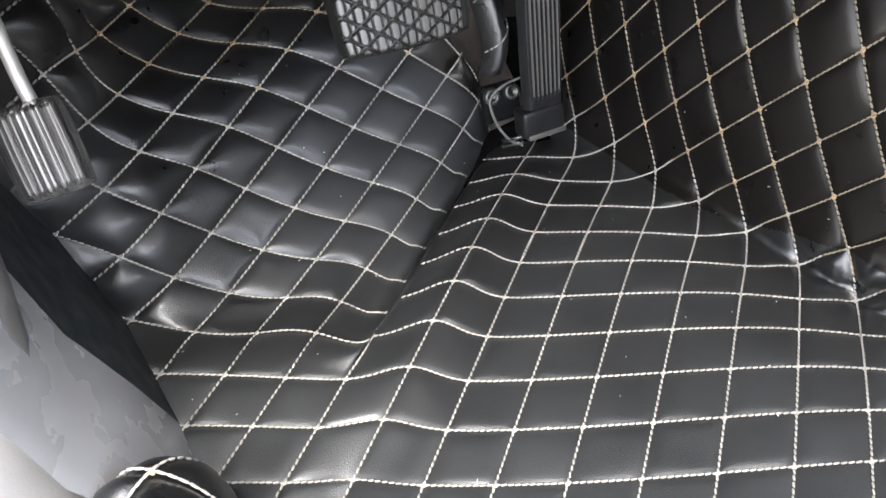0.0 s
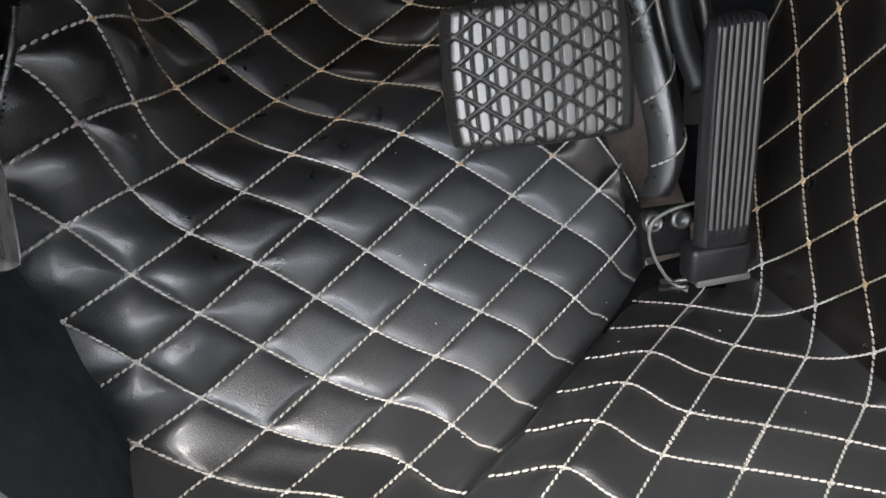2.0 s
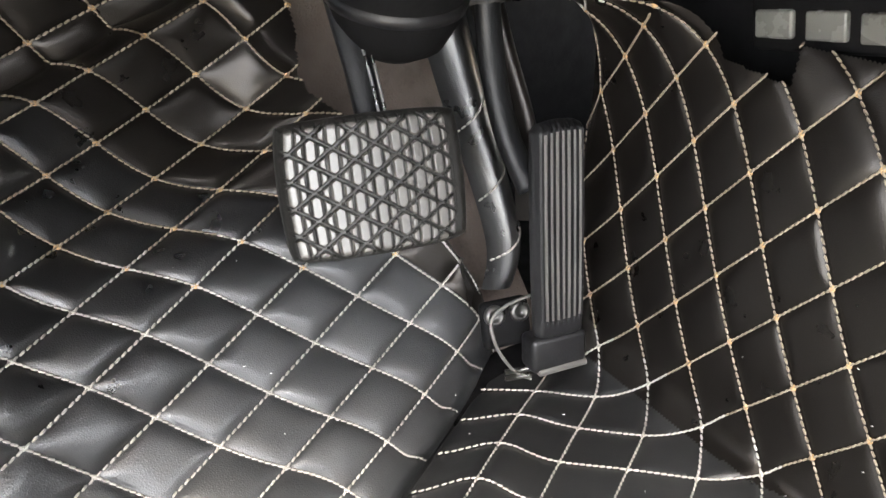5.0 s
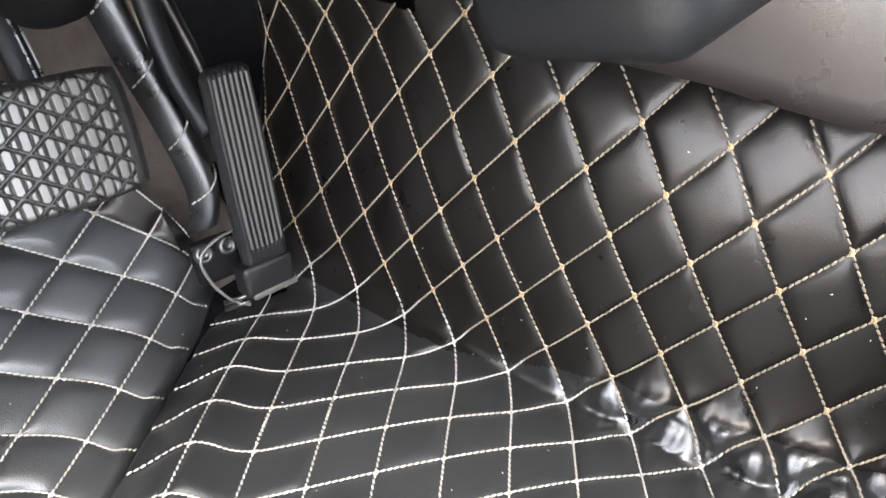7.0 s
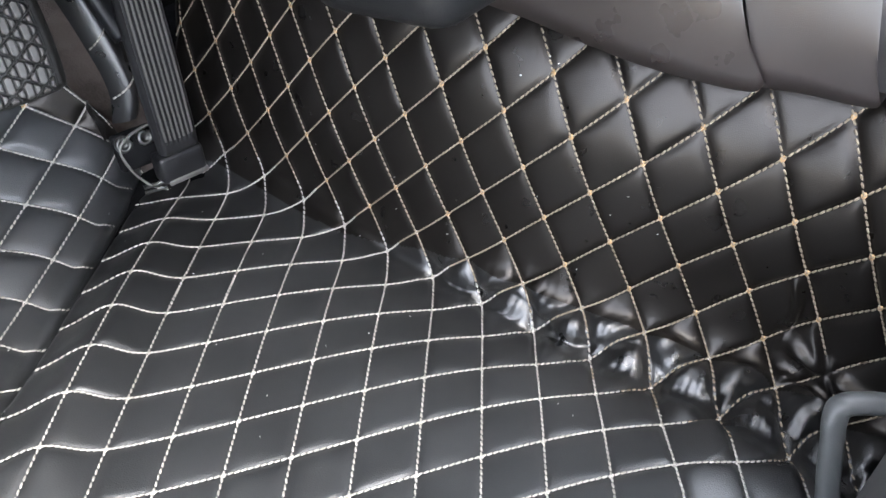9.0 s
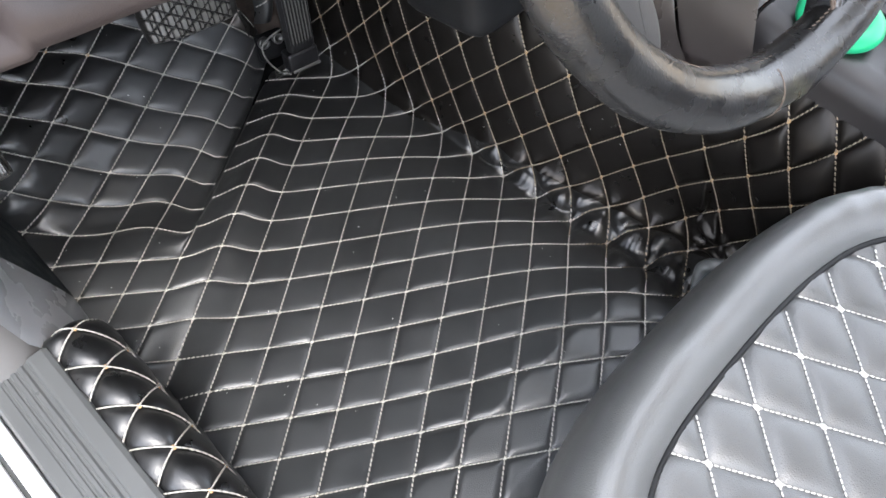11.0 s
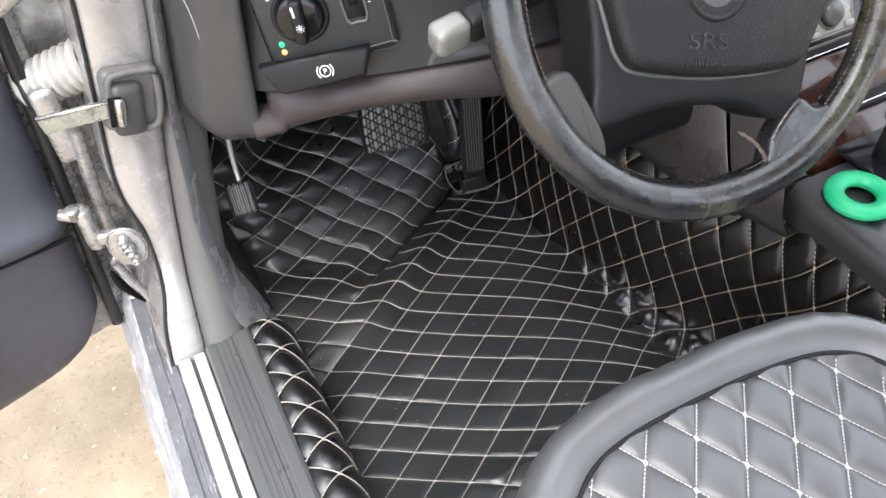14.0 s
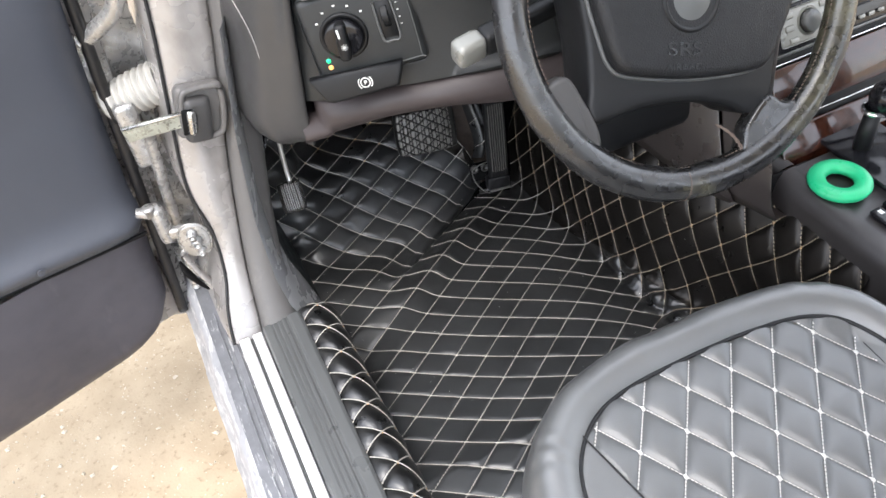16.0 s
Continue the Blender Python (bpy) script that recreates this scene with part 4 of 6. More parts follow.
# ---------------------------------------------------------------- open door
def build_door():
    th = radians(74)
    d, nrm = Vector((-math.sin(th), -math.cos(th), 0)), Vector((math.cos(th), -math.sin(th), 0))
    thing = empty("door_1", label="open driver door with slate vinyl trim and dark lower pocket", category="car door", kind="structure")
    H = Vector((-0.500, 0.040, 0.0))

    def climb(s):
        return -0.010 + 0.13 * s

    def sheet(zs, bulge, s0, s1, n=60):
        """Rows up the door: bulge(z, s) metres towards the car."""
        rows = []
        for z in zs:
            a = s0(z)
            row = []
            for s in np.linspace(a, s1, n):
                p = H + d * s + nrm * bulge(z, s, a)
                row.append((p.x, p.y, z + climb(s) * math.exp(-((z - 0.262) / 0.12) ** 2)))
            rows.append(row)
        return grid_mesh("door", np.array(rows))

    front = lambda z: 0.016 - 0.085 * (z - 0.135)
    def edge(s, a):
        return -0.030 * math.exp(-(s - a) / 0.012)
    upper = sheet(np.concatenate([np.linspace(0.262, 0.30, 10), np.linspace(0.31, 0.78, 24)]),
                  lambda z, s, a: 0.006 + edge(s, a) + 0.020 * math.exp(-((z - 0.285) / 0.022) ** 2) + 0.012 * math.exp(-((z - 0.62) / 0.10) ** 2), front, 0.95)
    part("trim_panel", upper, DOORTRIM, thing, "slate grey grained vinyl upper trim")
    zs = np.linspace(0.045, 0.260, 26)
    pocket = sheet(zs, lambda z, s, a: edge(s, a) + 0.006 + 0.030 * sstep(s, 0.06, 0.30) * math.sin(min(1, max(0, (z - 0.03) / 0.24)) * 2.4) - 0.03 * max(0, (0.075 - z) / 0.03) ** 2 * 0.4,
                   lambda z: front(z) + 0.05 * max(0, (0.12 - z) / 0.075) ** 2, 0.95)
    part("map_pocket", pocket, DOORPOCKET, thing, "dark lower door pocket, scuffed")
    part("trim_seam", tube([H + d * s + nrm * 0.012 + Vector((0, 0, 0.261 + climb(s))) for s in np.linspace(0.012, 0.9, 30)], 0.003, 6), DARK, thing, "dark seam under the armrest")
    shell = rbox(0.93, 0.05, 0.80, 0.012, 3)
    m = Matrix.Translation(H + d * 0.470 - nrm * 0.075 + Vector((0, 0, 0.42))) @ pose(0, 0, 0, 0, 0, math.degrees(math.atan2(d.y, d.x)))
    shell.transform(m)
    part("door_shell", shell, PAINT, thing, "silver door skin")
    part("door_seal", tube(smooth_line([H + d * (front(z) - 0.012) - nrm * 0.016 + Vector((0, 0, z)) for z in (0.06, 0.2, 0.4, 0.6, 0.8)], 30), 0.008, 8), RUBBER, thing, "black rubber door seal")
    frame_zs = np.linspace(0.05, 0.80, 12)
    rows = [[tuple(H + d * (front(z) + o) - nrm * w + Vector((0, 0, z))) for z in frame_zs] for o, w in ((-0.006, 0.02), (-0.030, 0.024), (-0.034, 0.03), (-0.034, 0.08))]
    part("door_frame", grid_mesh("frame", np.array(rows)), GRIME, thing, "greasy door frame edge")
    q = H + d * 0.155 + nrm * 0.031 + Vector((0, 0, 0.297))
    part("screw_cap", lathe([(0, 0.0), (0.006, 0), (0.005, 0.002), (0.003, 0.0015), (0, 0.001)], 14, m=Matrix.Translation(q) @ nrm.to_track_quat("Z", "Y").to_matrix().to_4x4()), DOORTRIM, thing)


build_door()


# ---------------------------------------------------------------- seat
def build_seat():
    thing = empty("driver_seat", label="black leather driver seat cushion with white diamond stitching", category="car seat")
    cx, hw, n = -0.010, 0.250, 300
    SY, SX = 0.13, -0.075
    SEAMS = [(0.1716, -0.5328), (0.1762, -0.6277), (-0.1656, -0.5393), (-0.1418, -0.6406)]        # seams of the plain corner pieces

    def outline(grow):
        pts = [(-hw, -1.02), (-hw, -0.66), (-hw + 0.008, -0.585), (-hw + 0.035, -0.530), (-hw + 0.085, -0.487), (-0.10, -0.466), (0.0, -0.460), (0.09, -0.463), (hw - 0.090, -0.480),
               (hw - 0.038, -0.518), (hw - 0.006, -0.585), (hw, -0.66), (hw, -1.02)]
        L = smooth_line([(x, y, 0) for x, y in pts], n)[:, :2]
        T = np.gradient(L, axis=0)
        T /= np.linalg.norm(T, axis=1)[:, None]
        return L + np.stack([-T[:, 1], T[:, 0]], 1) * grow - (0, 0.018)

    def level(x, y):
        return 0.2835 + SY * (y + 0.5616) + SX * (x - 0.0)

    rows = []
    s = np.linspace(0, 1, n)
    wave = 0.0016 * np.sin(60 * s) * (0.5 + 0.5 * np.sin(17 * s)) + 0.0011 * np.sin(173 * s + 2 * np.sin(23 * s)) * np.clip(np.sin(29 * s + 1), 0, 1)
    for grow, dz, wr in ((-0.012, -0.19, 0), (0.0, -0.15, 0), (0.004, -0.10, 0.5), (0.004, -0.060, 1), (0.0, -0.036, 1), (-0.006, -0.012, 1), (-0.014, 0.006, 1), (-0.025, 0.014, 0.6), (-0.038, 0.012, 0.3), (-0.049, 0.003, 0.2), (-0.0555, -0.005, 0)):
        o = outline(grow)
        rows.append(np.stack([o[:, 0] + cx, o[:, 1], level(o[:, 0], o[:, 1]) + dz + wr * wave + (0.012 * sstep(o[:, 0], 0.06, 0.20) if dz > -0.07 else 0.0)], 1))
    part("side_bolster", grid_mesh("bolster", np.array(rows)), SEATBORDER, thing, "smooth black leather cushion border")
    inner = outline(-0.054)
    ix, iy = inner[26:-26, 0], inner[26:-26, 1]

    def lift(x, y):
        # the quilt climbs to the raised border at the inboard corner
        return 0.012 * sstep(x, 0.06, 0.20) * (1 - np.clip(np.minimum(np.interp(x, ix, iy) - y, hw - 0.054 - x) / 0.032, 0, 1)) ** 2

    xs, ys = np.arange(-hw, hw, 0.0016), np.arange(-1.0, -0.49, 0.0016)
    X, Y = np.meshgrid(xs, ys, indexing="ij")
    ok = (Y < np.interp(X, ix, iy)) & (np.abs(X) < hw - 0.054)
    SA, SB = np.array((0.0253, -0.0388)), np.array((-0.0304, -0.0386))
    det = SA[0] * SB[1] - SB[0] * SA[1]
    ox, oy = 0.0146 - cx, -0.5616
    u, v = X - ox, Y - oy
    i, r = (u * SB[1] - v * SB[0]) / det, (v * SA[0] - u * SA[1]) / det
    gap = abs(det) / np.hypot(*SA)
    di, dr = np.abs(i - np.round(i)) * gap, np.abs(r - np.round(r)) * gap
    edge = np.clip((np.interp(X, ix, iy) - Y) / 0.012, 0, 1)
    # plain corner pieces: no pillows beyond their seams
    plain = np.ones_like(X)
    for (ax, ay), (bx, by), side in ((*SEAMS[:2], -1), (*SEAMS[2:], 1)):
        plain = plain * sstep(side * (X - (ax + (Y - ay) * (bx - ax) / (by - ay))), -0.003, 0.003)
    Z = level(X, Y) + lift(X, Y) - 0.004 + 0.0066 * np.where(plain > 0.99, (1 - np.exp(-di / 0.0055)) * (1 - np.exp(-dr / 0.0055)), 0.55) - 0.002 * (1 - edge) ** 2
    bm = bmesh.new()
    bm.from_mesh(grid_mesh("quilt", np.stack([X + cx, Y, Z], -1)))
    bm.verts.ensure_lookup_table()
    bmesh.ops.delete(bm, geom=[bm.verts[k] for k in np.nonzero(~ok.ravel())[0].tolist()], context="VERTS")
    part("quilted_top", bm, SEATLEATHER, thing)
    up = np.array((-SX, -SY, 1.0))
    up /= np.linalg.norm(up)

    def keep(x, y):
        (ax, ay), (bx, by), (cx1, cy1), (dx1, dy1) = SEAMS
        right = x < ax + (y - ay) * (bx - ax) / (by - ay)
        left = x > cx1 + (y - cy1) * (dx1 - cx1) / (dy1 - cy1)
        return right & left & (y < np.interp(x, ix, iy) - 0.003) & (np.abs(x) < hw - 0.058) & (y > -0.99)
    C, T = [], []
    for axis in (0, 1):
        dvec = SB if axis == 0 else SA
        for k in range(-30, 31):
            t = np.arange(-24, 24, 0.0040 / np.hypot(*dvec))
            I, R = (np.full_like(t, k), t) if axis == 0 else (t, np.full_like(t, k))
            x, y = ox + I * SA[0] + R * SB[0], oy + I * SA[1] + R * SB[1]
            m = keep(x, y)
            C.append(np.stack([x + cx, y, level(x, y) + lift(x, y) - 0.0028], 1)[m])
            T.append(np.tile((dvec[0], dvec[1], dvec[1] * SY + dvec[0] * SX), (m.sum(), 1)))
    C, T = np.concatenate(C), np.concatenate(T)
    tagged(part("stitching", capsules("stitching", C, T, np.tile(up, (len(C), 1)), 0.0017, 0.00075), SEATTHREAD, thing), kind="stuff")
    I, R = [g.ravel().astype(float) for g in np.meshgrid(np.arange(-30, 31), np.arange(-24, 25))]
    x, y = ox + I * SA[0] + R * SB[0], oy + I * SA[1] + R * SB[1]
    m = keep(x, y)
    m &= y < np.interp(x, ix, iy) - 0.010
    K = np.stack([x + cx, y, level(x, y) + lift(x, y) - 0.004], 1)[m]
    tagged(part("stitch_knot", buttons("knots", K, np.tile(up, (len(K), 1)), np.tile((0.0, 1.0, 0), (len(K), 1)), 0.0032, 0.0022, 0.0024), SEATTHREAD, thing), kind="stuff")
    part("piping", tube([(a + cx, b, level(a, b) - 0.0018 + 0.012 * float(sstep(a, 0.06, 0.20))) for a, b in outline(-0.0535)], 0.0023, 8), BLACKPLASTIC, thing, "black piped seam")
    for (ax, ay), (bx, by) in (SEAMS[:2], SEAMS[2:]):
        ends = [(ax + (bx - ax) * k, ay + (by - ay) * k) for k in np.linspace(0.0, 3.2, 30)]
        part("corner_seam", tube([(a + cx, b, level(a, b) + 0.0004) for a, b in ends], 0.0010, 6), BLACKPLASTIC, thing, "dark seam of a plain corner piece")
    part("seat_base", rbox(0.42, 0.44, 0.10, 0.01, 2, m=Matrix.Translation((cx, -0.80, 0.10))), DARK, thing)
    return thing


build_seat()


def build_seat_rail(x, y):
    thing = empty("seat_rail", label="black and bare steel seat slide rail under the seat", category="seat rail")
    part("rail", rbox(0.032, 0.36, 0.022, 0.003, 2, m=Matrix.Translation((x, y - 0.17, 0.035))), STEEL, thing)
    part("end_cap", rbox(0.036, 0.030, 0.026, 0.006, 3, m=Matrix.Translation((x, y - 0.002, 0.034))), BLACKPLASTIC, thing, "black plastic rail cover")
    part("bolt", lathe([(0, 0), (0.009, 0), (0.009, 0.007), (0.006, 0.009), (0, 0.009)], 6, m=Matrix.Translation((x - 0.018, y - 0.03, 0.045))), STEEL, thing)


build_seat_rail(-0.215, -0.455)


def build_release_bar():
    thing = empty("seat_release_bar", label="black plastic seat release handle beside the tunnel", category="seat handle")
    pts = smooth_line([(0.095, -0.555, 0.022), (0.105, -0.492, 0.048), (0.116, -0.475, 0.072), (0.127, -0.464, 0.095), (0.134, -0.457, 0.110), (0.140, -0.457, 0.117), (0.150, -0.468, 0.119), (0.162, -0.484, 0.118), (0.19, -0.52, 0.116)], 60)
    part("handle", tube(pts, 0.0075, 14, flat=0.75), GREYTRIM, thing)
    part("bracket", rbox(0.05, 0.08, 0.03, 0.006, 3, m=Matrix.Translation((0.20, -0.57, 0.03))), DARK, thing)


build_release_bar()


# ---------------------------------------------------------------- steering wheel
WHEEL = Matrix.Translation((0.063, -0.364, 0.611)) @ pose(0, 0, 0, 90 - 27.5, 0, 0) @ pose(0, 0, 0, 0, 0, -16)   # turned a little to the right


def build_wheel():
    thing = empty("steering_wheel", WHEEL, label="black leather steering wheel with worn rim and airbag pad", category="steering wheel")
    n = 180
    a = np.linspace(0, 2 * np.pi, n, endpoint=False)
    R = 0.1850
    r = 0.0165 + 0.0010 * np.cos(2 * (a - 1.57)) + 0.0003 * np.sin(a * 17)
    rim = part("rim", tube(np.stack([R * np.cos(a), R * np.sin(a), 0 * a], 1), r, 22, closed=True), WHEELLEATHER, thing, "worn black leather rim, polished and cracked")
    # seam across the rim at the bottom, and the inner lacing
    for ang in (-1.56,):
        c = Vector((math.cos(ang), math.sin(ang), 0))
        ring = [c * R + (c * math.cos(t) + Vector((0, 0, 1)) * math.sin(t)) * 0.0172 for t in np.linspace(-2.4, 2.4, 26)]
        part("rim_seam", tube(ring, 0.0004, 5, up=(c.y, -c.x, 0)), LACE, rim, "pale seam stitched over the rim")
    C, T, N = [], [], []
    for t in np.arange(0, 2 * np.pi, 0.026):
        c = np.array((math.cos(t), math.sin(t), 0))
        C.append(c * (R - 0.0163) + (0, 0, 0.0035)), T.append((-c[1], c[0], 0.35)), N.append(-c)
    tagged(part("lacing", capsules("lacing", np.array(C), np.array(T), np.array(N), 0.0016, 0.0007), LACE, rim, "fine reddish lacing inside the rim"), kind="stuff")
    pad = [(-0.120, 0.050), (-0.112, 0.0), (-0.098, -0.040), (-0.086, -0.066), (-0.066, -0.077), (0.0, -0.082), (0.066, -0.077), (0.086, -0.066), (0.098, -0.040), (0.112, 0.0), (0.120, 0.050), (0.08, 0.072), (-0.08, 0.072)]
    def rounded(pts, k=70):
        return [tuple(q[:2]) for q in smooth_line([(x, y, 0) for x, y in pts], k, True)]
    back = [(-0.127, 0.054), (-0.119, 0.0), (-0.109, -0.045), (-0.105, -0.085), (-0.106, -0.108), (-0.098, -0.121), (-0.082, -0.119), (-0.055, -0.111), (-0.020, -0.106), (0.020, -0.106), (0.050, -0.111),
            (0.070, -0.119), (0.088, -0.119), (0.101, -0.106), (0.106, -0.085), (0.109, -0.045), (0.119, 0.0), (0.127, 0.054), (0.085, 0.078), (-0.085, 0.078)]
    part("hub_cover", prism(rounded(back, 120), 0.055, 0.007, 3, m=Matrix.Translation((0, 0, -0.052))), BLACKPLASTIC, thing, "black hub cover")
    air = part("airbag_pad", prism(rounded(pad), 0.026, 0.010, 4, m=Matrix.Translation((0, 0, -0.004))), PADLEATHER, thing, "grained black airbag pad")
    part("pad_seam", tube([(x, y, 0.0035) for x, y in rounded([(x * 1.012, y * 1.015) for x, y in pad], 90)], 0.0022, 6, closed=True), GREYTRIM, thing, "grey seam round the pad")
    part("badge", lathe([(0, 0.0215), (0.026, 0.0215), (0.0275, 0.0235), (0.0295, 0.0240), (0.031, 0.0225), (0.032, 0.020)], 40, m=Matrix.Translation((-0.012, -0.009, 0))), BLACKPLASTIC, air, "round plain badge with a raised rim")
    part("badge_disc", lathe([(0, 0.0255), (0.010, 0.0245), (0.019, 0.0222), (0.024, 0.0212)], 32, m=Matrix.Translation((-0.012, -0.009, 0))), GREYTRIM, air, "plain domed disc in the badge")
    for text, size, y in (("SRS", 0.0175, -0.060), ("AIRBAG", 0.0080, -0.0730)):
        cu = bpy.data.curves.new("lettering", "FONT")
        cu.body, cu.size, cu.align_x, cu.extrude = text, size, "CENTER", 0.0006
        tmp = bpy.data.objects.new("tmp", cu)
        me = bpy.data.meshes.new_from_object(tmp)
        bpy.data.objects.remove(tmp)
        me.transform(Matrix.Translation((-0.017, y, 0.0222)) @ Matrix.Diagonal((1.45, 1, 1, 1)))
        part("lettering", me, LETTER, air, "raised lettering", smooth=False)
    for s in (-1, 1):
        sp = [(-0.152, -0.086), (-0.130, -0.076), (-0.112, -0.098), (-0.097, -0.123), (-0.093, -0.142), (-0.100, -0.157), (-0.130, -0.138), (-0.157, -0.105)] if s < 0 else [(0.073, -0.130), (0.096, -0.102), (0.118, -0.110), (0.142, -0.106), (0.152, -0.116), (0.122, -0.146), (0.092, -0.160), (0.066, -0.170), (0.070, -0.150)]
        part("spoke", prism(rounded(sp, 60), 0.022, 0.005, 3, m=Matrix.Translation((0, 0, -0.014))), CAPTRIM if s < 0 else WHEELLEATHER, thing, "grey lower spoke cover" if s < 0 else "black leather lower spoke")
        up = [(s * 0.09, 0.012), (s * 0.178, 0.022), (s * 0.178, 0.060), (s * 0.09, 0.062)]
        part("spoke", prism(up[::s], 0.020, 0.006, 3, m=Matrix.Translation((0, 0, -0.018))), BLACKPLASTIC, thing)
    for off in (0.0, 0.0022):
        lace = smooth_line([(0.034 + off, -0.128, 0.006), (0.052 + off, -0.138, 0.006), (0.066 + off, -0.152, 0.005), (0.066 + off, -0.163, 0.003), (0.046, -0.169 - off, 0.003), (0.020, -0.171 - off, 0.004)], 60)
        wave = 0.0003 * np.sin(np.arange(60) * 1.3 + 3 * off / 0.0022)
        part("cord", tube(lace + np.stack([wave, wave, 0 * wave], 1), 0.0009, 6, up=(0, 0, 1)), LACE, thing, "frayed reddish lacing cord")
    col = lathe([(0.0, -0.05), (0.085, -0.05), (0.075, -0.10), (0.06, -0.14), (0.052, -0.32), (0, -0.32)], 28)
    part("column_shroud", col, BLACKPLASTIC, thing, "black steering column shroud")
    return thing


build_wheel()


def build_stalk():
    thing = empty("indicator_stalk", label="black indicator stalk with worn grey tip", category="control stalk")
    a, b = np.array((-0.150, -0.300, 0.583)), np.array((0.02, -0.285, 0.600))
    d = (b - a) / np.linalg.norm(b - a)
    m = Matrix.Translation(a) @ Vector(d).to_track_quat("X", "Z").to_matrix().to_4x4() @ pose(0, 0, 0, 14, 0, 0)
    part("tip", rbox(0.032, 0.023, 0.027, 0.007, 4, m=m @ Matrix.Translation((0.012, 0, 0))), SILVER, thing, "worn grey tip")
    part("grip", rbox(0.052, 0.022, 0.027, 0.006, 3, m=m @ Matrix.Translation((0.052, 0, 0))), BLACKPLASTIC, thing)
    part("shaft", rbox(0.10, 0.015, 0.020, 0.004, 2, m=m @ Matrix.Translation((0.12, 0, 0))), BLACKPLASTIC, thing)
    for k in range(2):
        part("symbol", rbox(0.007, 0.0008, 0.008, 0.0003, 1, m=m @ Matrix.Translation((0.046 + 0.016 * k, -0.0112, 0.002 + 0.003 * k))), WHITE, thing, "small white symbol")


build_stalk()


# ---------------------------------------------------------------- dashboard
def build_dash():
    thing = empty("dashboard", label="charcoal plastic dashboard with brown knee panel", category="dashboard")
    # main face, from above the knee panel up and over the top
    top = smooth_line([(-0.278, -0.090, 0.455), (-0.245, -0.125, 0.463), (-0.20, -0.147, 0.473), (-0.14, -0.185, 0.484), (-0.063, -0.215, 0.493), (0.03, -0.225, 0.49), (0.14, -0.21, 0.48), (0.30, -0.19, 0.47)], 60)
    rows = [top]
    for k, (dy, dz) in enumerate(((0.0, 0.01), (0.004, 0.03), (0.006, 0.08), (0.004, 0.14), (0.0, 0.20), (0.012, 0.235), (0.05, 0.255), (0.15, 0.265), (0.45, 0.27))):
        rows.append(top * (1, 1 if k < 8 else 0, 0) + np.stack([0 * top[:, 0], 0 * top[:, 1] + dy if k < 8 else 0 * top[:, 1] + 0.40, 0.478 + dz + 0 * top[:, 0]], 1))
    part("face", grid_mesh("face", np.array(rows)), DASHPLASTIC, thing)
    bot = smooth_line([(-0.281, -0.100, 0.400), (-0.228, -0.130, 0.419), (-0.178, -0.158, 0.435), (-0.118, -0.188, 0.443), (-0.047, -0.208, 0.434), (0.03, -0.21, 0.425), (0.14, -0.20, 0.415), (0.26, -0.17, 0.40)], 60)
    ktop = top + (0, 0.004, -0.004)
    ktop[:6] = ktop[:6] * 0.5 + bot[:6] * 0.5 + (0, -0.004, 0.0)
    knee = [ktop + (0, 0.02, 0), ktop, ktop * 0.75 + bot * 0.25 + (0, -0.012, 0), ktop * 0.5 + bot * 0.5 + (0, -0.016, 0), ktop * 0.2 + bot * 0.8 + (0, -0.012, 0), bot, bot + (0, 0.012, -0.003), bot + (0, 0.10, 0.01), bot + (0, 0.30, 0.06)]
    part("knee_panel", grid_mesh("knee", np.array(knee)), BROWNTRIM, thing, "brownish padded knee panel")
    # rounded end cap by the pillar
    rows = []
    for z, inset in ((0.392, 0.030), (0.398, 0.016), (0.412, 0.006), (0.44, 0.0), (0.50, 0.0), (0.60, 0.0), (0.72, 0.0), (0.75, 0.02)):
        zz = max(0, z - 0.44)
        xl = -0.338 + 0.20 * zz * 0.9 + inset
        xr = -0.268 + 0.06 * zz
        rows.append(smooth_line([(xl + 0.012, 0.16, z), (xl, 0.02, z), (xl + 0.001, -0.045, z), (xl + 0.012, -0.082 - 0.10 * zz, z), (xl + 0.034, -0.098 - 0.12 * zz + inset * 0.4, z), (xr - 0.008, -0.108 - 0.12 * zz + inset * 0.4, z), (xr, -0.100 - 0.12 * zz, z), (xr + 0.004, -0.06, z)], 40))
    part("end_cap", grid_mesh("cap", np.array(rows)), CAPTRIM, thing, "rounded charcoal end cap")
    part("lower_cover", rbox(0.21, 0.10, 0.20, 0.02, 4, m=Matrix.Translation((0.135, -0.165, 0.395)) @ pose(0, 0, 0, -14, 0, 0)), BLACKPLASTIC, thing, "dark lower column cover")
    cap_slit = smooth_line([(-0.318, -0.070, 0.62), (-0.306, -0.095, 0.56), (-0.304, -0.098, 0.51)], 14)
    part("cap_seam", tube(cap_slit, 0.0005, 5), WORN, thing, "worn pale scratch line")
    return thing


build_dash()


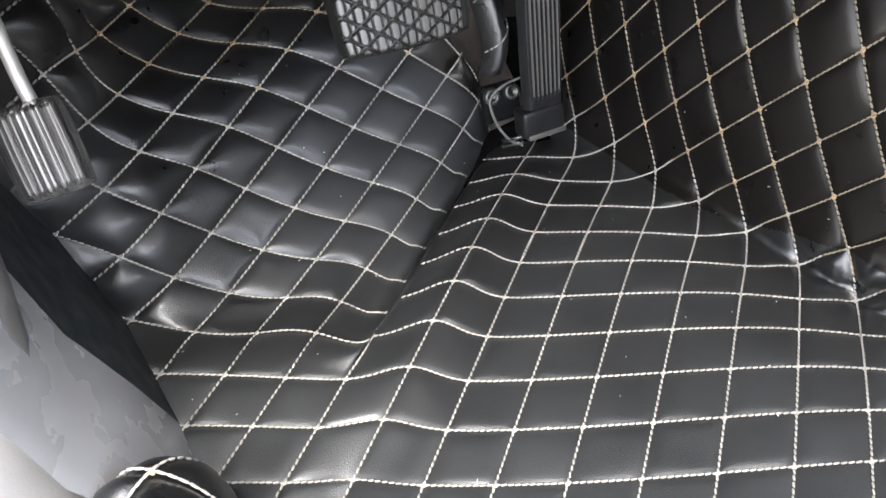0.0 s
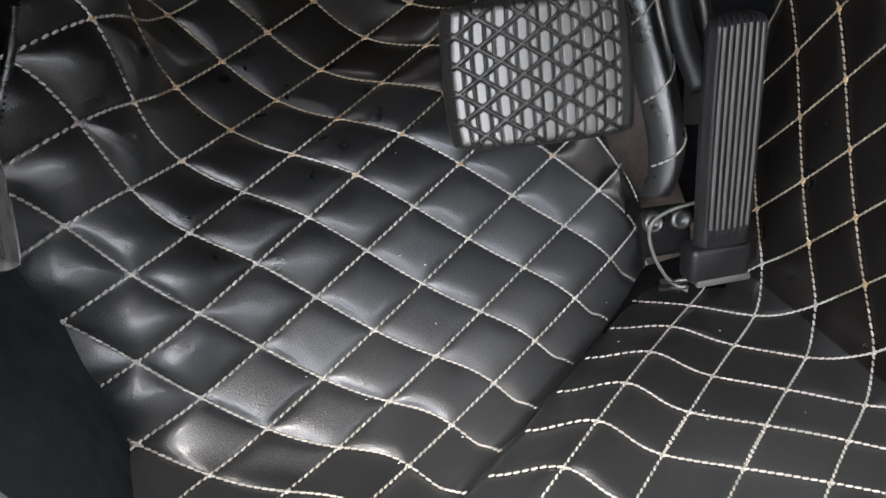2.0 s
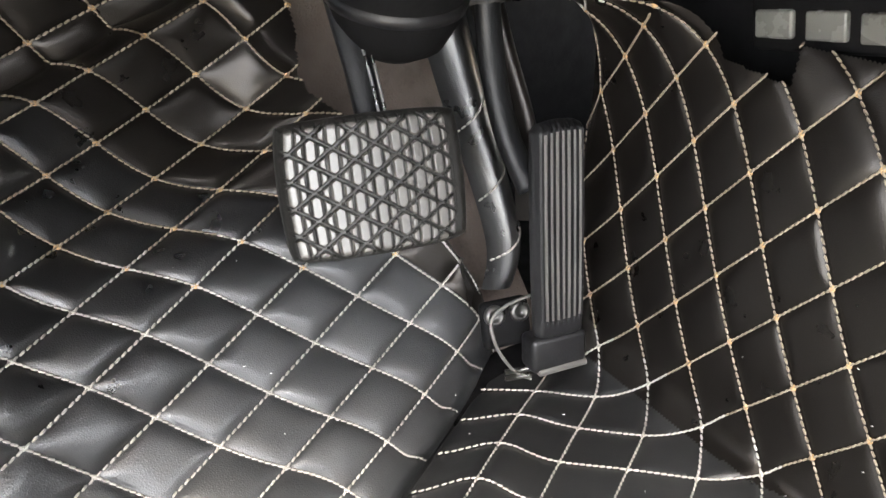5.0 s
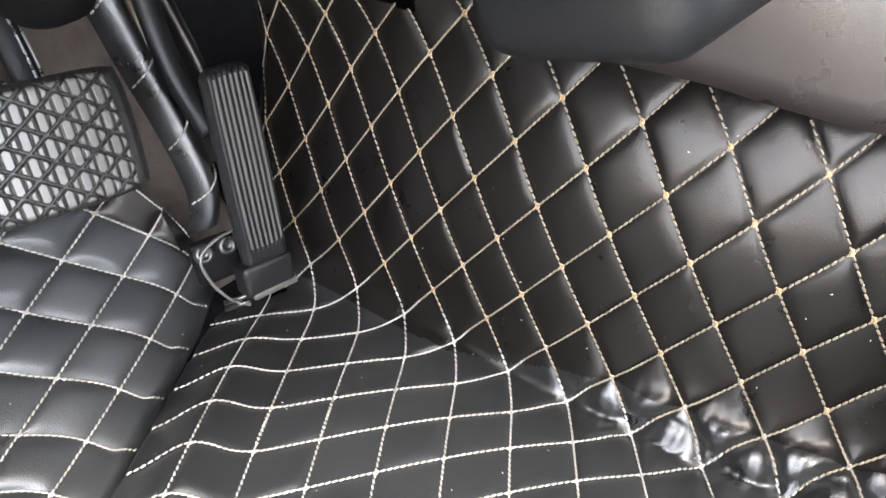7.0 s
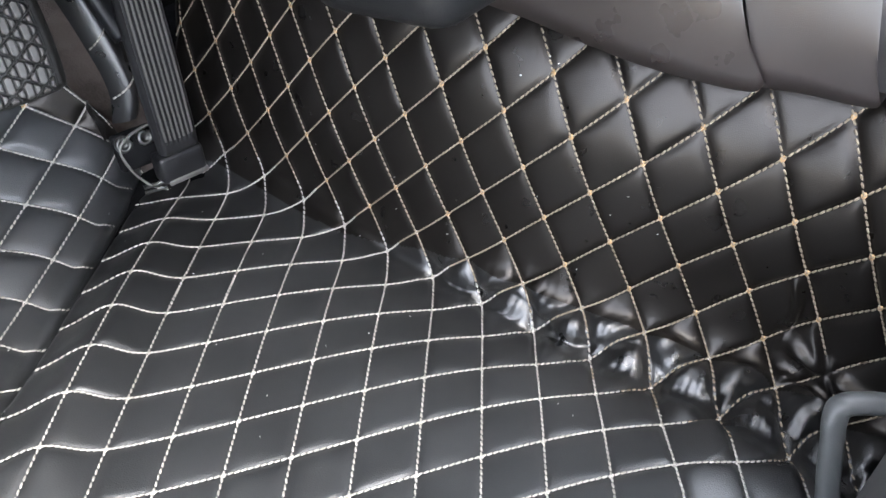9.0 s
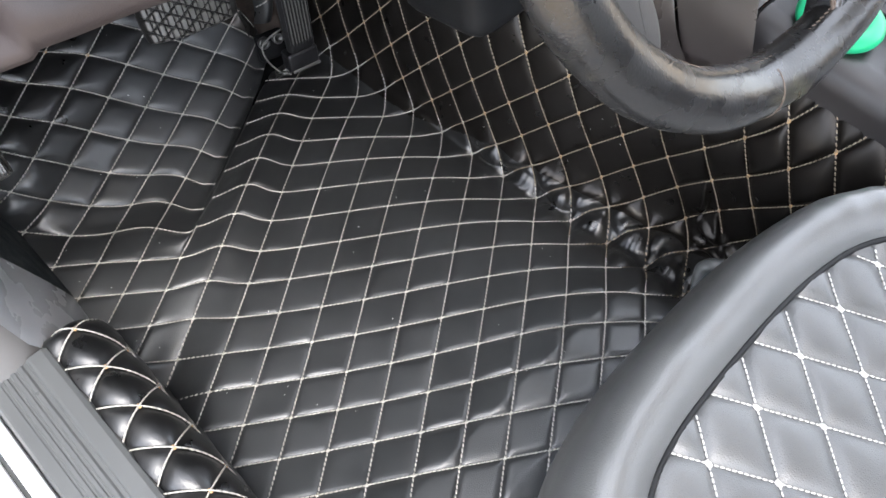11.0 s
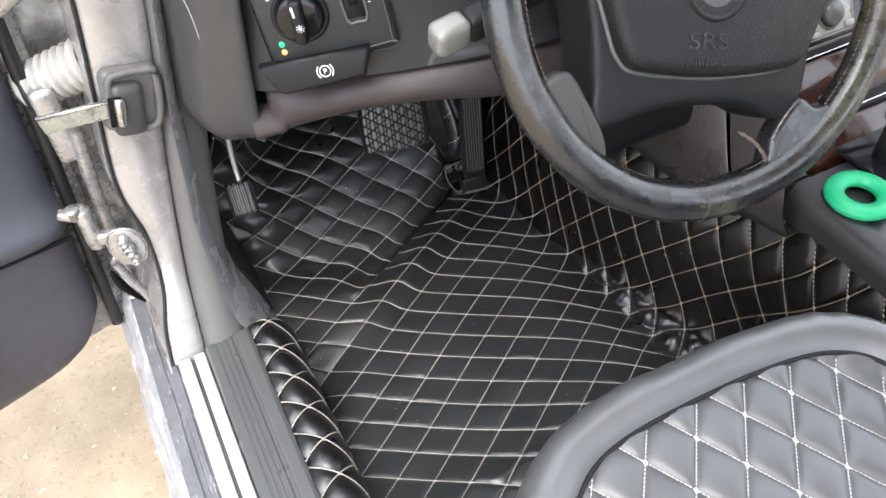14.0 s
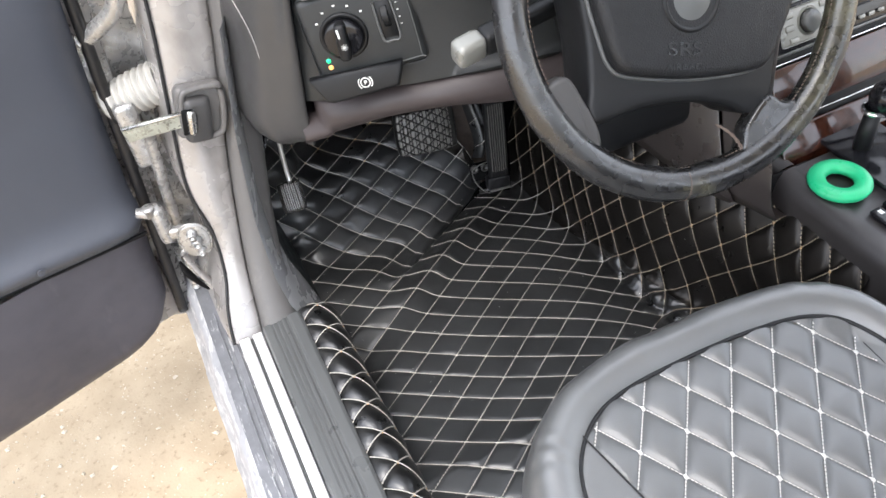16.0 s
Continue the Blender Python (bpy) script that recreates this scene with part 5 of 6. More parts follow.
def build_light_panel():
    thing = empty("light_switch_panel", label="dark switch panel with rotary headlight knob and dimmer wheel", category="switch panel")
    M = Matrix.Translation((-0.196, -0.156, 0.545)) @ pose(0, 0, 0, 84, 0, -24) @ pose(0, 0, 0, 0, 0, 9)
    part("plate", rbox(0.124, 0.100, 0.010, 0.008, 4, m=M @ Matrix.Translation((0.000, 0.008, 0))), DASHPLASTIC, thing)
    part("plate_line", tube([M @ Vector(p) for p in smooth_line([(-0.052, -0.036, 0.0055), (0.05, -0.034, 0.0055), (0.056, -0.028, 0.0055), (0.057, 0.05, 0.0055)], 40)], 0.0006, 5), GREYTRIM, thing)
    k = Vector((-0.020, 0.010, 0.005))
    part("dial_ring", lathe([(0.0, 0.0), (0.0265, 0.0), (0.0265, 0.002), (0.0240, 0.0035), (0.0225, 0.002), (0.0, 0.002)], 40, m=M @ Matrix.Translation(k)), BLACKPLASTIC, thing)
    knob = part("knob", lathe([(0, 0.002), (0.0215, 0.002), (0.0205, 0.010), (0.019, 0.011), (0, 0.011)], 40, m=M @ Matrix.Translation(k)), GLASSY, thing, "glossy black rotary knob")
    part("knob_grip", rbox(0.012, 0.042, 0.016, 0.004, 3, m=M @ Matrix.Translation(k + Vector((0, 0, 0.014))) @ pose(0, 0, 0, 0, 0, -6)), BLACKPLASTIC, knob)
    part("knob_mark", rbox(0.0022, 0.010, 0.0008, 0.0002, 1, m=M @ Matrix.Translation(k + Vector((-0.001, 0.012, 0.0222)))), WHITE, knob)
    for w in range(8):
        part("lamp_symbol", rbox(0.0007, 0.0017, 0.0006, 0.0002, 1, m=M @ Matrix.Translation(k + Vector((0.001, -0.004, 0.0222))) @ Matrix.Rotation(w * math.pi / 4, 4, "Z") @ Matrix.Translation((0, 0.0032, 0))), WHITE, knob)
    part("lamp_symbol", lathe([(0.0, 0), (0.0017, 0), (0.0017, 0.0006), (0, 0.0006)], 14, m=M @ Matrix.Translation(k + Vector((0.001, -0.004, 0.0219)))), WHITE, knob)
    s = Vector((0.030, 0.016, 0.005))
    part("dimmer_slot", rbox(0.017, 0.042, 0.002, 0.001, 1, m=M @ Matrix.Translation(s)), BLACKPLASTIC, thing)
    part("dimmer_frame", tube([M @ (s + Vector(p)) for p in smooth_line([(-0.0095, 0.022, 0.001), (-0.0095, -0.020, 0.001), (0, -0.024, 0.001), (0.0095, -0.020, 0.001), (0.0095, 0.022, 0.001)], 40)], 0.0013, 6), GREYTRIM, thing)
    wheel = lathe([(0, -0.004), (0.013, -0.004), (0.014, -0.003), (0.014, 0.003), (0.013, 0.004), (0, 0.004)], 26, m=M @ Matrix.Translation(s + Vector((0, 0.004, -0.006))) @ pose(0, 0, 0, 0, 90, 0))
    part("dimmer_wheel", wheel, BLACKPLASTIC, thing, "ribbed dimmer wheel", smooth=False)
    for k2 in range(4):
        part("tick", rbox(0.0022, 0.0010, 0.0006, 0.0002, 1, m=M @ Matrix.Translation(s + Vector((0.0145, 0.016 - 0.008 * k2, 0.0012)))), WHITE, thing)
    for k2, (x, y) in enumerate(((-0.044, 0.030), (-0.034, 0.040), (-0.020, 0.045), (-0.006, 0.041), (0.006, 0.032))):
        part("symbol", rbox(0.0030, 0.0020, 0.0006, 0.0002, 1, m=M @ Matrix.Translation((x, y, 0.0057))), WHITE, thing)
    for y, mt, lab in ((-0.014, LEDGREEN, "lit green lamp"), (-0.022, LEDAMBER, "lit amber lamp")):
        part("indicator_lamp", lathe([(0, 0), (0.0028, 0), (0.0026, 0.001), (0, 0.0014)], 16, m=M @ Matrix.Translation((-0.046, y, 0.005))), mt, thing, lab)
    part("vent_bar", rbox(0.060, 0.007, 0.008, 0.002, 2, m=M @ Matrix.Translation((-0.020, 0.062, 0.006))), COVERTRIM, thing, "pale grey bar over the switches")
    # parking brake release beneath
    M2 = Matrix.Translation((-0.206, -0.157, 0.497)) @ pose(0, 0, 0, 74, 0, -26) @ pose(0, 0, 0, 0, 0, 9)
    h = empty("brake_release_handle", label="black parking brake release handle with white circle symbol", category="release handle")
    part("handle", prism([(-0.058, 0.016), (-0.046, -0.012), (-0.038, -0.016), (0.040, -0.013), (0.050, 0.014)], 0.018, 0.004, 3, m=M2), BLACKPLASTIC, h)
    part("symbol", tube([M2 @ Vector((0.0052 * math.cos(t) + 0.004, 0.0052 * math.sin(t), 0.0185)) for t in np.linspace(0, 2 * np.pi, 26, endpoint=False)], 0.0007, 5, closed=True), WHITE, h, "white ring symbol")
    for sgn in (-1, 1):
        part("symbol", tube([M2 @ Vector((sgn * 0.0078 * math.cos(t) + 0.004, 0.0078 * math.sin(t), 0.0185)) for t in np.linspace(-0.8, 0.8, 10)], 0.0007, 5), WHITE, h)
    cu = bpy.data.curves.new("lettering", "FONT")
    cu.body, cu.size, cu.align_x, cu.extrude = "P", 0.0072, "CENTER", 0.0004
    tmp = bpy.data.objects.new("tmp", cu)
    me = bpy.data.meshes.new_from_object(tmp)
    bpy.data.objects.remove(tmp)
    me.transform(M2 @ Matrix.Translation((0.004, -0.0026, 0.0182)))
    part("lettering", me, WHITE, h, smooth=False)


build_light_panel()


# ---------------------------------------------------------------- centre stack, console
def build_stack():
    thing = empty("centre_stack", label="centre stack with burr walnut panels and chrome lines", category="centre stack")
    # face runs back from the dash and down to the console, leaning
    M = Matrix.Translation((0.30, -0.285, 0.385)) @ pose(0, 0, 0, 62, 0, 0)
    part("carrier", rbox(0.42, 0.40, 0.06, 0.010, 3, m=M @ Matrix.Translation((0.17, -0.02, -0.034))), BLACKPLASTIC, thing)
    part("wood_panel", rbox(0.36, 0.060, 0.008, 0.003, 2, m=M @ Matrix.Translation((0.16, -0.022, 0.0))), WOOD, thing, "glossy burr walnut strip")
    part("wood_panel", rbox(0.36, 0.105, 0.008, 0.003, 2, m=M @ Matrix.Translation((0.16, -0.125, 0.0))), WOOD, thing, "glossy burr walnut ashtray lid")
    for y in (0.012, -0.062):
        part("chrome_line", rbox(0.36, 0.0022, 0.003, 0.0006, 1, m=M @ Matrix.Translation((0.16, y, 0.005))), CHROME, thing, "thin chrome line")
    side = part("side_panel", rbox(0.03, 0.16, 0.34, 0.010, 3, m=Matrix.Translation((0.262, -0.225, 0.37)) @ pose(0, 0, 0, 0, -6, 0)), CONSOLE, thing, "dark brown lower side panel")
    return M


STACK = build_stack()


def build_radio(M):
    thing = empty("car_radio", label="black car radio with silver buttons and round knob", category="car radio")
    R = M @ Matrix.Translation((0.085, 0.052, 0.0))
    part("body", rbox(0.188, 0.058, 0.014, 0.004, 3, m=R), GLASSY, thing)
    part("bezel", tube([R @ Vector(p) for p in ((-0.094, -0.030, 0.006), (0.094, -0.030, 0.006), (0.094, 0.030, 0.006), (-0.094, 0.030, 0.006))], 0.002, 6, closed=True), GREYTRIM, thing)
    part("faceplate", rbox(0.078, 0.046, 0.003, 0.004, 3, m=R @ Matrix.Translation((-0.046, 0.001, 0.0075))), SILVER, thing, "silver faceplate round the knob")
    part("knob", lathe([(0, 0.006), (0.014, 0.006), (0.0135, 0.016), (0.012, 0.018), (0, 0.018)], 30, m=R @ Matrix.Translation((-0.040, 0.002, 0))), GREYTRIM, thing, "grey volume knob")
    part("knob_ring", lathe([(0.0150, 0.006), (0.0185, 0.006), (0.0185, 0.009), (0.0150, 0.010)], 30, m=R @ Matrix.Translation((-0.040, 0.002, 0))), SILVER, thing, "pale ring round the knob")
    for x, y in ((-0.070, 0.016), (-0.070, 0.0), (-0.066, -0.016), (-0.014, 0.017), (-0.014, -0.015)):
        part("button", rbox(0.014, 0.008, 0.006, 0.0015, 2, m=R @ Matrix.Translation((x, y, 0.008))), SILVER, thing, "pale button")
    for k in range(5):
        part("button", rbox(0.010, 0.005, 0.004, 0.001, 1, m=R @ Matrix.Translation((0.012 + 0.016 * k, -0.019, 0.008))), SILVER, thing)
    part("display", rbox(0.075, 0.026, 0.002, 0.001, 1, m=R @ Matrix.Translation((0.045, 0.008, 0.0075))), GLASSY, thing)
    part("button", rbox(0.005, 0.016, 0.004, 0.001, 1, m=R @ Matrix.Translation((0.088, 0.010, 0.008))), SILVER, thing)


build_radio(STACK)


def build_console():
    thing = empty("centre_console", label="dark brown plastic centre console", category="centre console")
    ys = np.linspace(-1.3, -0.356, 24)
    prof = [(0.262, 0.16), (0.246, 0.222), (0.252, 0.235), (0.254, 0.266), (0.257, 0.280), (0.265, 0.2885), (0.278, 0.2900), (0.283, 0.2895), (0.286, 0.288), (0.60, 0.288), (0.62, 0.16)]
    part("body", extrude_y(prof, ys), CONSOLE, thing)
    part("front_joint", rbox(0.06, 0.005, 0.10, 0.002, 1, m=Matrix.Translation((0.277, -0.3545, 0.238))), DARK, thing, "dark joint line")
    # knee piece ahead of the joint
    ys2 = np.linspace(-0.352, -0.20, 12)
    P = np.array([[(x + 0.02 * sstep(y, -0.33, -0.2), y, z + 0.25 * max(0, y + 0.33) * (z > 0.22)) for y in ys2] for x, z in prof[:9]])
    part("front_piece", grid_mesh("front", P), CONSOLE, thing)
    # side shells over the tunnel cloth, with a rounded corner where they meet
    def shell(edge, top, label):
        rows = []
        for k in np.linspace(0, 1, 14):
            row = []
            for (y, z, x), (yt, zt) in zip(edge, top):
                b = 0.010 * math.sin(min(1, k * 2.2) * math.pi / 2)
                row.append((x - 0.004 - b + 0.16 * k * (zt - z), y + (yt - y) * k, z + (zt - z) * k))
            rows.append(row)
        inner = [(r[0] + 0.022, r[1], r[2]) for r in rows[0]]
        P = np.array([inner] + rows)
        S = np.array([smooth_line(r, 44) for r in P])
        part("side_shell", grid_mesh("shell", S), SHELL, thing, label)
    shell([(-0.075, 0.236, 0.186), (-0.080, 0.230, 0.186), (-0.125, 0.232, 0.188), (-0.18, 0.234, 0.192), (-0.225, 0.231, 0.198), (-0.27, 0.230, 0.205), (-0.322, 0.234, 0.216), (-0.330, 0.242, 0.219)],
          [(-0.072, 0.43), (-0.075, 0.43), (-0.12, 0.43), (-0.16, 0.43), (-0.19, 0.43), (-0.21, 0.42), (-0.262, 0.36), (-0.28, 0.32)], "smooth brownish side shell")
    shell([(-0.326, 0.236, 0.222), (-0.35, 0.240, 0.228), (-0.385, 0.243, 0.236), (-0.39, 0.247, 0.238)],
          [(-0.240, 0.41), (-0.29, 0.39), (-0.345, 0.35), (-0.362, 0.31)], "worn side shell with a scuff")
    ly, lz = np.meshgrid(np.linspace(-0.10, 0.18, 30), np.linspace(0.16, 0.47, 24), indexing="ij")
    part("dark_lining", grid_mesh("lining", np.stack([0.214 + 0.002 * wob(ly, lz, 30, 0.4), ly, lz], -1)), DARK, thing, "black lining ahead of the side shell")


build_console()


def build_ring():
    a = np.linspace(0, 2 * np.pi, 60, endpoint=False)
    thing = empty("green_ring", label="bright green silicone ring lying on the console", category="ring")
    me = tube(np.stack([0.0275 * np.cos(a), 0.0275 * np.sin(a), 0 * a], 1), 0.0112, 16, closed=True, flat=0.72)
    me.transform(Matrix.Translation((0.302, -0.411, 0.2965)))
    part("ring", me, GREEN, thing)


build_ring()


def build_selector():
    thing = empty("gear_selector", label="black gear selector with round knob", category="gear lever")
    part("knob", lathe([(0, 0.03), (0.012, 0.03), (0.019, 0.022), (0.022, 0.010), (0.020, -0.004), (0.014, -0.012), (0, -0.012)], 26, m=Matrix.Translation((0.387, -0.378, 0.360))), GLASSY, thing, "glossy dark knob")
    part("collar", lathe([(0.013, 0), (0.016, 0.002), (0.016, 0.006), (0.013, 0.008)], 24, m=Matrix.Translation((0.374, -0.375, 0.350))), CHROME, thing, "ridged chrome collar")
    part("shaft", lathe([(0, -0.064), (0.012, -0.064), (0.010, 0.0), (0, 0.0)], 18, m=Matrix.Translation((0.374, -0.375, 0.352))), BLACKPLASTIC, thing)
    part("gate", rbox(0.09, 0.14, 0.008, 0.003, 2, m=Matrix.Translation((0.385, -0.40, 0.292))), GLASSY, thing)


build_selector()


def build_switch(x, y):
    thing = empty("console_switch", label="small black rocker switch with white symbol", category="switch", group="switches on the console")
    part("cap", rbox(0.017, 0.030, 0.007, 0.003, 3, m=Matrix.Translation((0, 0, 0.0035))), GLASSY, thing)
    part("symbol", rbox(0.006, 0.007, 0.0008, 0.0003, 1, m=Matrix.Translation((0, 0.006, 0.0072))), WHITE, thing)
    part("symbol", rbox(0.004, 0.004, 0.0008, 0.0003, 1, m=Matrix.Translation((0.001, -0.006, 0.0072))), WHITE, thing)
    thing.matrix_world = pose(x, y, 0.288, 0, 0, 0)
    return thing


first = build_switch(0.303, -0.482)
for dx, dy in ((0.024, 0.004), (0.0, -0.040), (0.024, -0.036), (0.048, 0.0)):
    copy_thing(first, pose(0.303 + dx, -0.482 + dy, 0.288))


# ---------------------------------------------------------------- pedals
FOOT = pose(-0.0059, -0.0088, 0.0122, 0.47, 2.30, 2.28)         # how the pedal box sits in the car


def relief(w, h, d, height, nx, ny, crown=0.0):
    """A pad with a relief: height(x, y) over its face, thick d, edges rounded down."""
    x, y = np.linspace(-w / 2, w / 2, nx), np.linspace(-h / 2, h / 2, ny)
    X, Y = np.meshgrid(x, y, indexing="ij")
    e = np.minimum(np.minimum(X + w / 2, w / 2 - X), np.minimum(Y + h / 2, h / 2 - Y))
    Z = d + height(X, Y) * sstep(e, 0.001, 0.004) - 0.005 * (1 - np.clip(e / 0.006, 0, 1)) ** 2 - crown * (X / w * 2) ** 2
    bow = 1 - 0.035 * (Y / h * 2) ** 2 - 0.02 * (Y / h * 2) ** 6
    bow_y = 1 - 0.03 * (X / w * 2) ** 2 - 0.05 * (X / w * 2) ** 8
    me = grid_mesh("relief", np.stack([X * bow, Y * bow_y, Z], -1))
    bm = bmesh.new()
    bm.from_mesh(me)
    rim = [ed for ed in bm.edges if ed.is_boundary]
    ex = bmesh.ops.extrude_edge_only(bm, edges=rim)
    for v in [g for g in ex["geom"] if isinstance(g, bmesh.types.BMVert)]:
        v.co.z = 0
    return bm


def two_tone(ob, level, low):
    """Faces below the level take a second, darker material: polished tops, groove shade put into colour."""
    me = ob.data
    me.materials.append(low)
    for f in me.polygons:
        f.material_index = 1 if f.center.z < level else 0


def brake_grip(X, Y):
    g = np.ones_like(X)
    for sg in (1, -1):
        t = X / 0.0228 * sg + Y / 0.0150
        g = g * sstep(np.abs((t % 1) - 0.5), 0.050, 0.105)
    # each diamond: one upright bar between two triangles
    u = np.abs(((X / 0.0114 + 0.5) % 1) - 0.5) * 0.0114
    g = g * (0.2 + 0.8 * sstep(np.abs(u - 0.0034), 0.0005, 0.0011))
    # the tread stops short of one rounded border
    return 0.0038 * g * (1 - sstep(X, 0.040, 0.044))


def build_brake():
    thing = empty("brake_pedal", FOOT @ pose(-0.048, 0.107, 0.181, 68, 0, -13), label="worn black rubber brake pedal with diamond grip", category="pedal")
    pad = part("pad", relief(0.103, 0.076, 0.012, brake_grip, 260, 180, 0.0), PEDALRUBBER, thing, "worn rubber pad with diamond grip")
    two_tone(pad, 0.0136, GROOVESHADE)
    for v in pad.data.vertices:
        v.co.z -= 0.006 * (v.co.x / 0.0515) ** 2
    part("pad_back", rbox(0.088, 0.062, 0.012, 0.004, 2, m=Matrix.Translation((0, 0, -0.004))), DARK, thing)
    arm = smooth_line([(0.006, 0.02, -0.010), (0.004, 0.06, -0.018), (-0.004, 0.13, -0.030), (-0.012, 0.24, -0.030)], 24)
    arm_ob = part("arm", tube(arm, 0.0085, 10, flat=0.5), BLACKPLASTIC, thing, "black painted pedal arm")
    for off in (0.0045, 0.0082):
        part("arm_edge", tube(arm + np.array((off, 0.0, 0.0038)), 0.0009, 6), STEEL, arm_ob, "bright worn edge of the arm")


build_brake()


def build_accelerator():
    thing = empty("accelerator_pedal", FOOT @ pose(0.081, 0.101, 0.113, 79, 0, -10), label="ribbed black rubber accelerator pedal on a hinged foot", category="pedal")
    def ribs(X, Y):
        r = 0.0026 * sstep(np.abs(((X / 0.0042) % 1) - 0.5), 0.12, 0.34)
        return r * sstep(Y, -0.062, -0.058)
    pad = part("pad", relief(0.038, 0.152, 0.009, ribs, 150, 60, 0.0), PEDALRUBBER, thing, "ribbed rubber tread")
    # shade between the ribs is painted with the darker rubber
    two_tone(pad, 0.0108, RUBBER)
    part("foot", rbox(0.042, 0.026, 0.020, 0.004, 3, m=Matrix.Translation((-0.002, -0.084, 0.0))), RUBBER, thing, "black hinge foot")
    part("foot_lip", rbox(0.038, 0.005, 0.006, 0.0015, 2, m=Matrix.Translation((0.0, -0.096, 0.008))), PEDALRUBBER, thing)
    arm = smooth_line([(-0.014, 0.03, -0.006), (-0.022, 0.07, -0.026), (-0.026, 0.13, -0.035), (-0.03, 0.24, -0.03)], 24)
    part("arm", tube(arm, 0.009, 10, flat=0.7), BLACKPLASTIC, thing, "black linkage arm")


build_accelerator()


def build_bracket():
    thing = empty("pedal_bracket", FOOT, label="clear plastic flap over two bolts beside the accelerator", category="pedal bracket")
    m = Matrix.Translation((0.056, 0.116, 0.040)) @ pose(0, 0, 0, 66, 0, -12)
    part("base", rbox(0.036, 0.034, 0.010, 0.004, 3, m=m), DARK, thing)
    for x in (-0.010, 0.009):
        part("bolt", lathe([(0, 0.004), (0.0075, 0.004), (0.0075, 0.007), (0.006, 0.0085), (0.004, 0.0085), (0.0035, 0.006), (0, 0.006)], 18, m=m @ Matrix.Translation((x, 0.008, 0.002))), STEELDARK, thing, "shiny dark bolt")
    part("flap_edge", tube(smooth_line([(0.078, 0.108, 0.062), (0.052, 0.106, 0.064), (0.036, 0.105, 0.056), (0.038, 0.100, 0.036), (0.050, 0.096, 0.014), (0.064, 0.092, 0.002)], 40), 0.0013, 6), CLEAR, thing, "pale edge of a clear flap")
    for z in (0.012, 0.006):
        part("pin", tube([(0.045, 0.098, z), (0.064, 0.092, z)], 0.002, 6), STEELDARK, thing)


build_bracket()


def build_parking_brake():
    thing = empty("parking_brake_pedal", pose(-0.3045, -0.010, 0.250, 52, 0, -6), label="ribbed glossy black parking brake pedal on a steel arm", category="pedal")
    def ribs(X, Y):
        return 0.0035 * sstep(np.abs(((X / 0.0062) % 1) - 0.5), 0.10, 0.42)
    part("pad", relief(0.035, 0.045, 0.010, ribs, 90, 50, 0.005), GLOSSRUBBER, thing, "glossy ribbed rubber pad")
    part("back_plate", rbox(0.029, 0.038, 0.010, 0.003, 2, m=Matrix.Translation((0, 0, -0.003))), RUBBER, thing)
    inv = thing.matrix_world.inverted()
    pts = [inv @ Vector(p) for p in ((-0.299, 0.002, 0.262), (-0.299, 0.010, 0.278), (-0.297, 0.016, 0.31), (-0.294, 0.020, 0.345), (-0.285, 0.04, 0.43))]
    part("arm", tube(smooth_line(pts, 24), 0.0058, 10, flat=0.6, up=(1, 0, 0)), ARMSTEEL, thing, "bare steel arm")


build_parking_brake()


